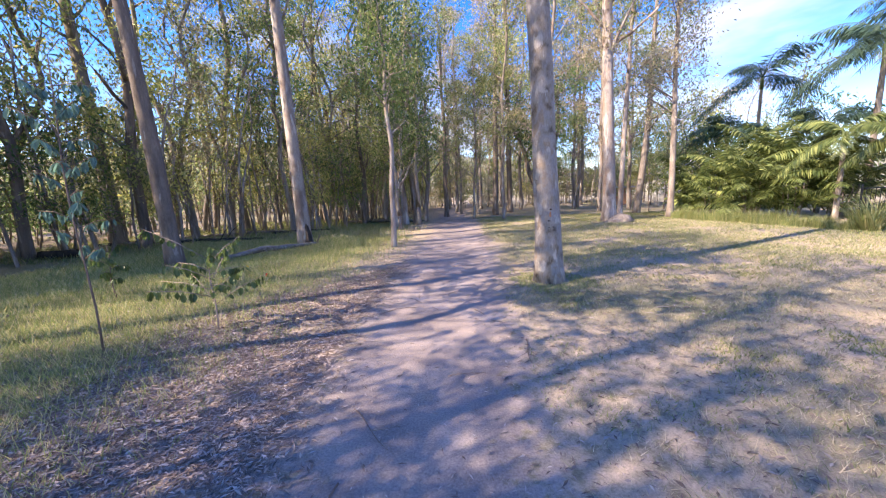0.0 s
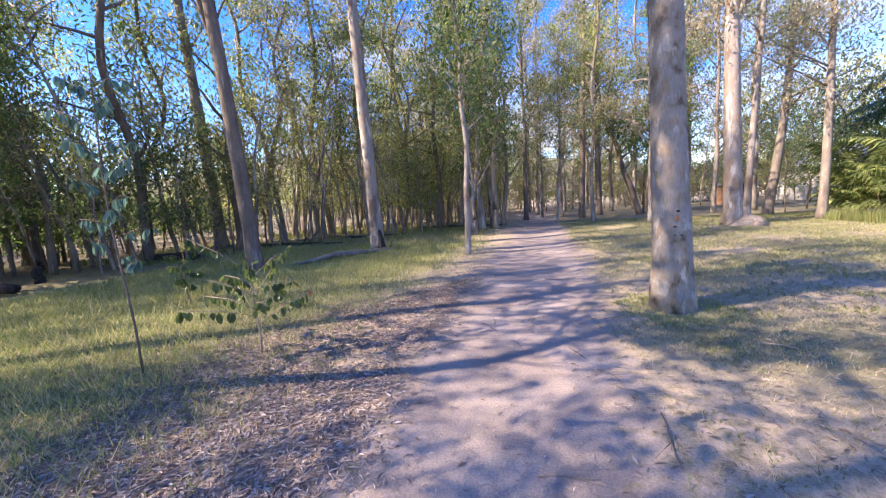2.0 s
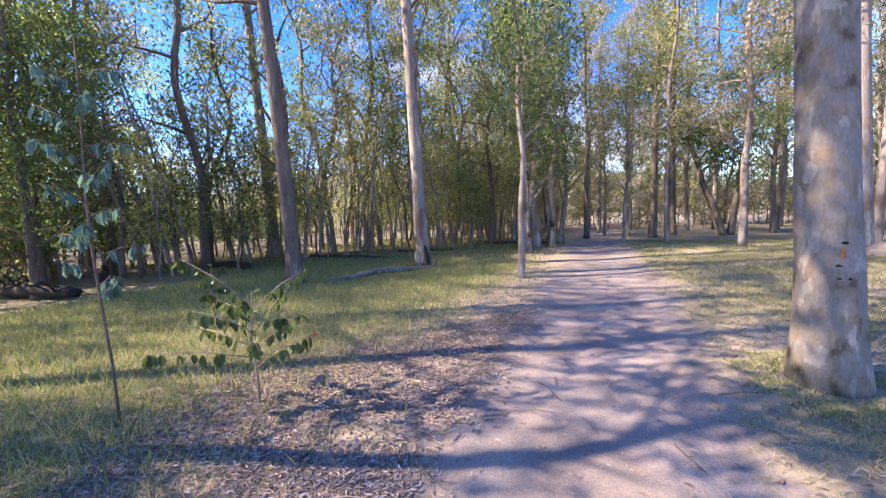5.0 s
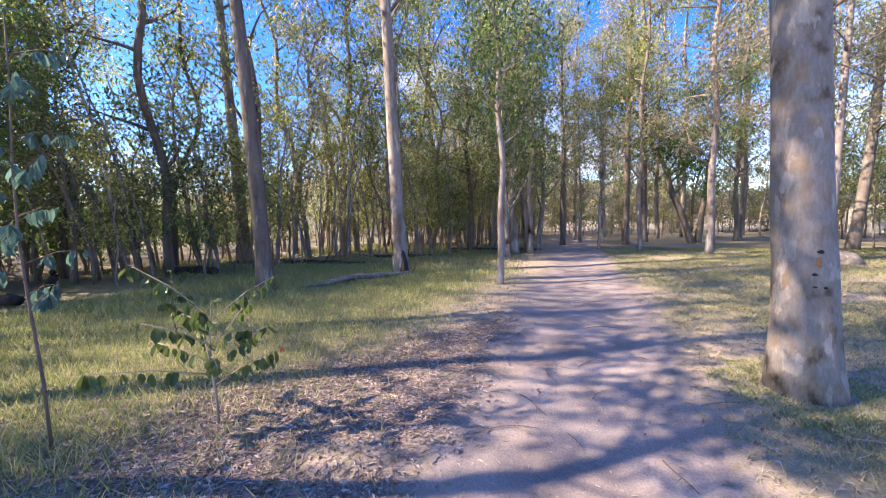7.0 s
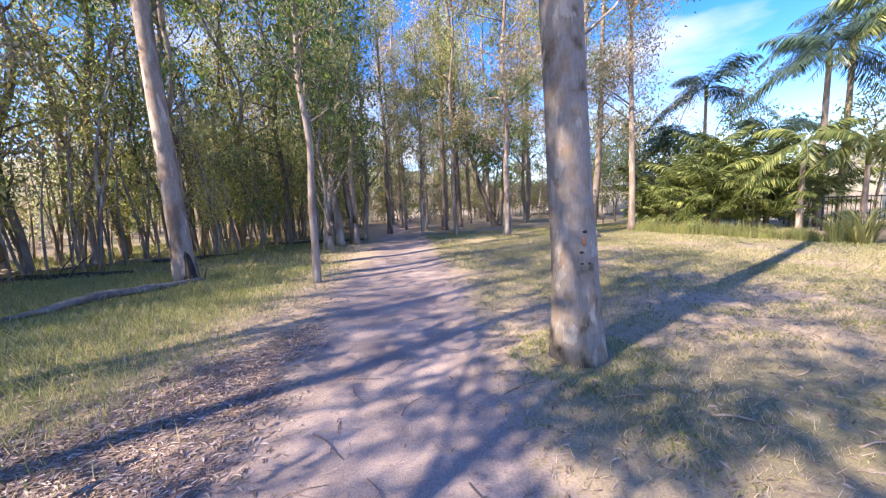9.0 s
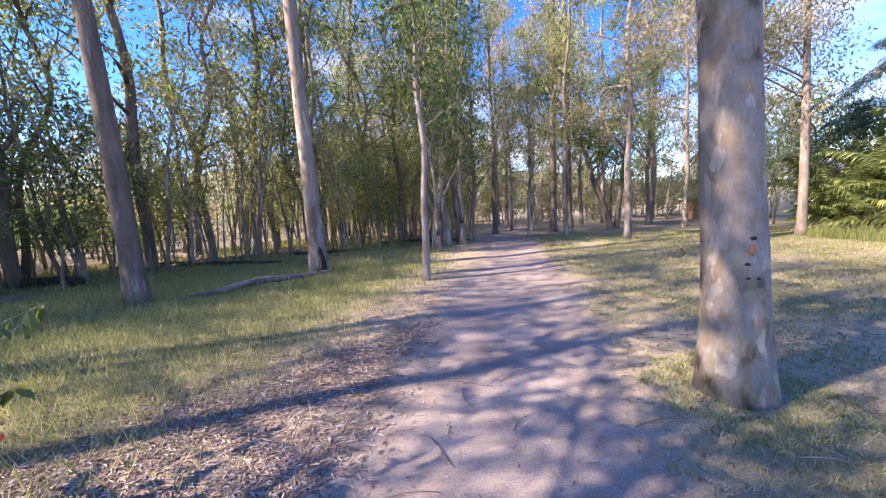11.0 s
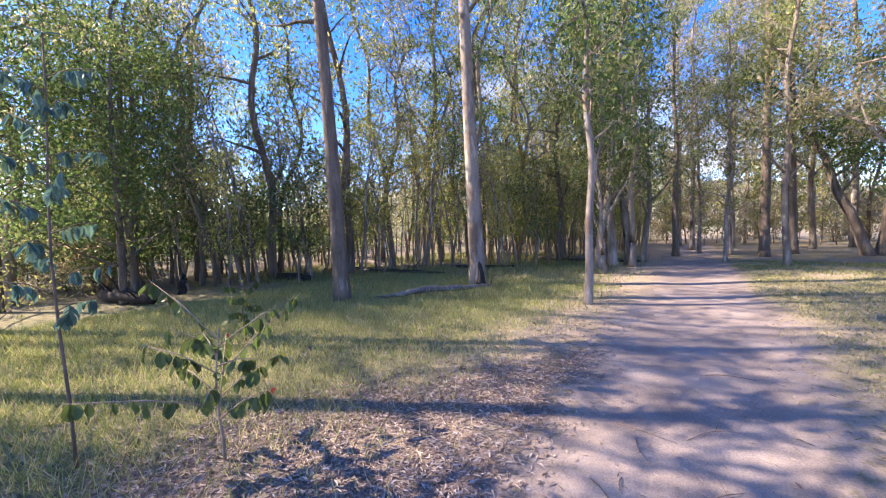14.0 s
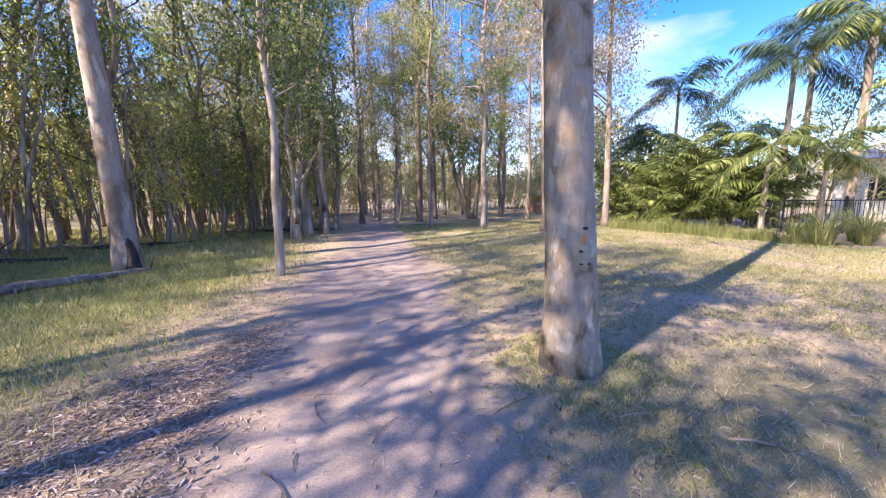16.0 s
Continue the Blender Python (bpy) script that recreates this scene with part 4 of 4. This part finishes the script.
for a in ((2.15, 4.92, 2.45, 4.74, 0.02), (1.9, 5.2, 1.6, 5.28, 0.012), (-1.4, 3.3, -1.1, 3.5, 0.015), (-1.8, 4.5, -1.5, 4.4, 0.012), (2.7, 4.55, 2.9, 4.5, 0.014), (3.2, 5.3, 3.5, 5.4, 0.012)):
    twig(*a, TWIG_PALE, False)


# ---- grass and litter, as far as they can be told apart ----
def blades(n, area, keep, hmin, hmax, w, seed, mat, name, label, lean=0.7, near=None):
    g = np.random.default_rng(seed)
    x = g.uniform(area[0], area[1], n)
    if near is None:
        y = g.uniform(area[2], area[3], n)
    else:
        y = area[2] + (area[3] - area[2]) * g.uniform(0, 1, n) ** near
    ok = [keep(a, b) for a, b in zip(x.tolist(), y.tolist())]
    ok = np.asarray(ok) > g.uniform(0, 1, n)
    x, y = x[ok], y[ok]
    n = len(x)
    z = np.asarray([ground_z(a, b) for a, b in zip(x.tolist(), y.tolist())]) - 0.008
    p = np.stack([x, y, z], 1)
    b = g.uniform(0, 6.283, n)
    dist = np.hypot(x, y - 2.5)
    ww = w * (1 + dist * 0.12)
    h = g.uniform(hmin, hmax, n) * g.uniform(0.6, 1.2, n)
    side = np.stack([np.cos(b), np.sin(b), 0 * b], 1) * ww[:, None]
    a = g.uniform(0, 6.283, n)
    t = p + np.stack([np.cos(a) * h * lean * g.uniform(0.2, 1.2, n), np.sin(a) * h * lean * g.uniform(0.2, 1.2, n), h], 1)
    v = np.stack([p - side * .5, p + side * .5, t], 1).reshape(-1, 3)
    tagged(new(name, mesh_of(name, v, np.arange(n * 3).reshape(n, 3), mat)), label, "grass", kind="stuff")


def left_keep(x, y):
    pz, lz, gz = zones(x, y)
    return (gz * 1.1 + 0.06) * (1 - min(1, pz * 2)) * (1 - 0.6 * min(1, lz)) * (0.55 + 0.9 * (noise.noise((x * 1.1, y * 1.1, 5)) * 0.5 + 0.5))


def right_keep(x, y):
    pz, lz, gz = zones(x, y)
    return (1 - min(1, pz * 2.2)) * max(0.08, 0.62 + 1.0 * noise.noise((x * 0.9, y * 0.9, 9)) + 0.4 * noise.noise((x * 3, y * 3, 1)))


blades(150000, (-10, -0.8, 1.2, 13), left_keep, 0.05, 0.17, 0.0055, 1, GRASS_GREEN, "long_grass", "long soft green and straw grass under the trees", 0.8, 1.25)
blades(40000, (-16, -0.8, 9, 24), left_keep, 0.08, 0.2, 0.008, 2, GRASS_GREEN, "long_grass", "long green grass running up to the woodland", 0.8)
blades(300000, (0.6, 11, 1.2, 17), right_keep, 0.015, 0.065, 0.0055, 3, GRASS_DRY, "dry_grass", "short dry mown grass in patches", 1.2, 1.6)
blades(110000, (1.0, 13, 6.5, 22), right_keep, 0.03, 0.075, 0.008, 6, GRASS_GREEN, "dry_grass", "thin green and straw grass under the far trees", 1.1)
blades(70000, (0.9, 9, 1.5, 13), lambda x, y: max(0, noise.noise((x * 0.9, y * 0.9, 9)) * 1.5), 0.02, 0.06, 0.007, 4, GRASS_GREEN, "green_grass", "green grass and weeds in the dry lawn", 1.0)
blades(60000, (1.2, 8, 2.2, 9), lambda x, y: max(0, noise.noise((x * 1.4, y * 1.4, 31)) * 2.2 - 0.25) * (1 - min(1, zones(x, y)[0] * 2)), 0.02, 0.055, 0.011, 8, GRASS_TALL, "green_grass", "low dark green weeds in patches over the lawn", 1.1, 1.3)
# weeds round the foot of the big gum
blades(8000, (BIG[0] - 0.7, BIG[0] + 0.75, BIG[1] - 0.75, BIG[1] + 0.7), lambda x, y: 0.9 if 0.3 < math.hypot(x - BIG[0], y - BIG[1]) < 0.65 + 0.2 * noise.noise((x * 4, y * 4, 0)) else 0,
       0.02, 0.05, 0.010, 5, GRASS_TALL, "green_grass", "low green weeds round a gum's foot", 1.0)


def litter(n, area, keep, size, seed, label, near=1.0):
    g = np.random.default_rng(seed)
    x = g.uniform(area[0], area[1], n)
    y = area[2] + (area[3] - area[2]) * g.uniform(0, 1, n) ** near
    ok = np.asarray([keep(a, b) for a, b in zip(x.tolist(), y.tolist())]) > g.uniform(0, 1, n)
    x, y = x[ok], y[ok]
    n = len(x)
    z = np.asarray([ground_z(a, b) for a, b in zip(x.tolist(), y.tolist())]) + g.uniform(0.002, 0.012, n)
    p = np.stack([x, y, z], 1)
    a = g.uniform(0, 6.283, n)
    d = np.stack([np.cos(a), np.sin(a), g.normal(0, 0.12, n)], 1)
    s = np.stack([-np.sin(a), np.cos(a), g.normal(0, 0.3, n)], 1)
    ln = (size * g.uniform(0.5, 1.4, n))[:, None]
    wd = ln * g.uniform(0.12, 0.3, n)[:, None]
    up = np.array([0, 0, 0.07]) * ln
    v = np.stack([p - d * ln * .5, p + s * wd * .5 + up, p + d * ln * .5, p - s * wd * .5 + up], 1).reshape(-1, 3)
    tagged(new("leaf_litter", mesh_of("leaf_litter", v, np.arange(n * 4).reshape(n, 4), LITTER)), label, "leaf litter", kind="stuff")


litter(260000, (-4.5, 0.2, 0.8, 9), lambda x, y: 0.06 * (zones(x, y)[0] < 0.4) + 0.9 * zones(x, y)[1] * (1 - zones(x, y)[0]), 0.05, 21, "brown and grey fallen gum leaves beside the path", 1.3)
litter(90000, (-9, 9, 1, 16), lambda x, y: 0.5 * (1 - zones(x, y)[0]), 0.055, 22, "scattered fallen gum leaves over the lawn", 1.3)
litter(6000, (-1.4, 1.4, 1.2, 11), lambda x, y: 0.5, 0.035, 24, "few dry leaves on the dirt path", 1.2)
litter(22000, (-22, -4, 9, 26), lambda x, y: 0.8 * zones(x, y)[1], 0.12, 23, "thick leaf litter under the woodland")
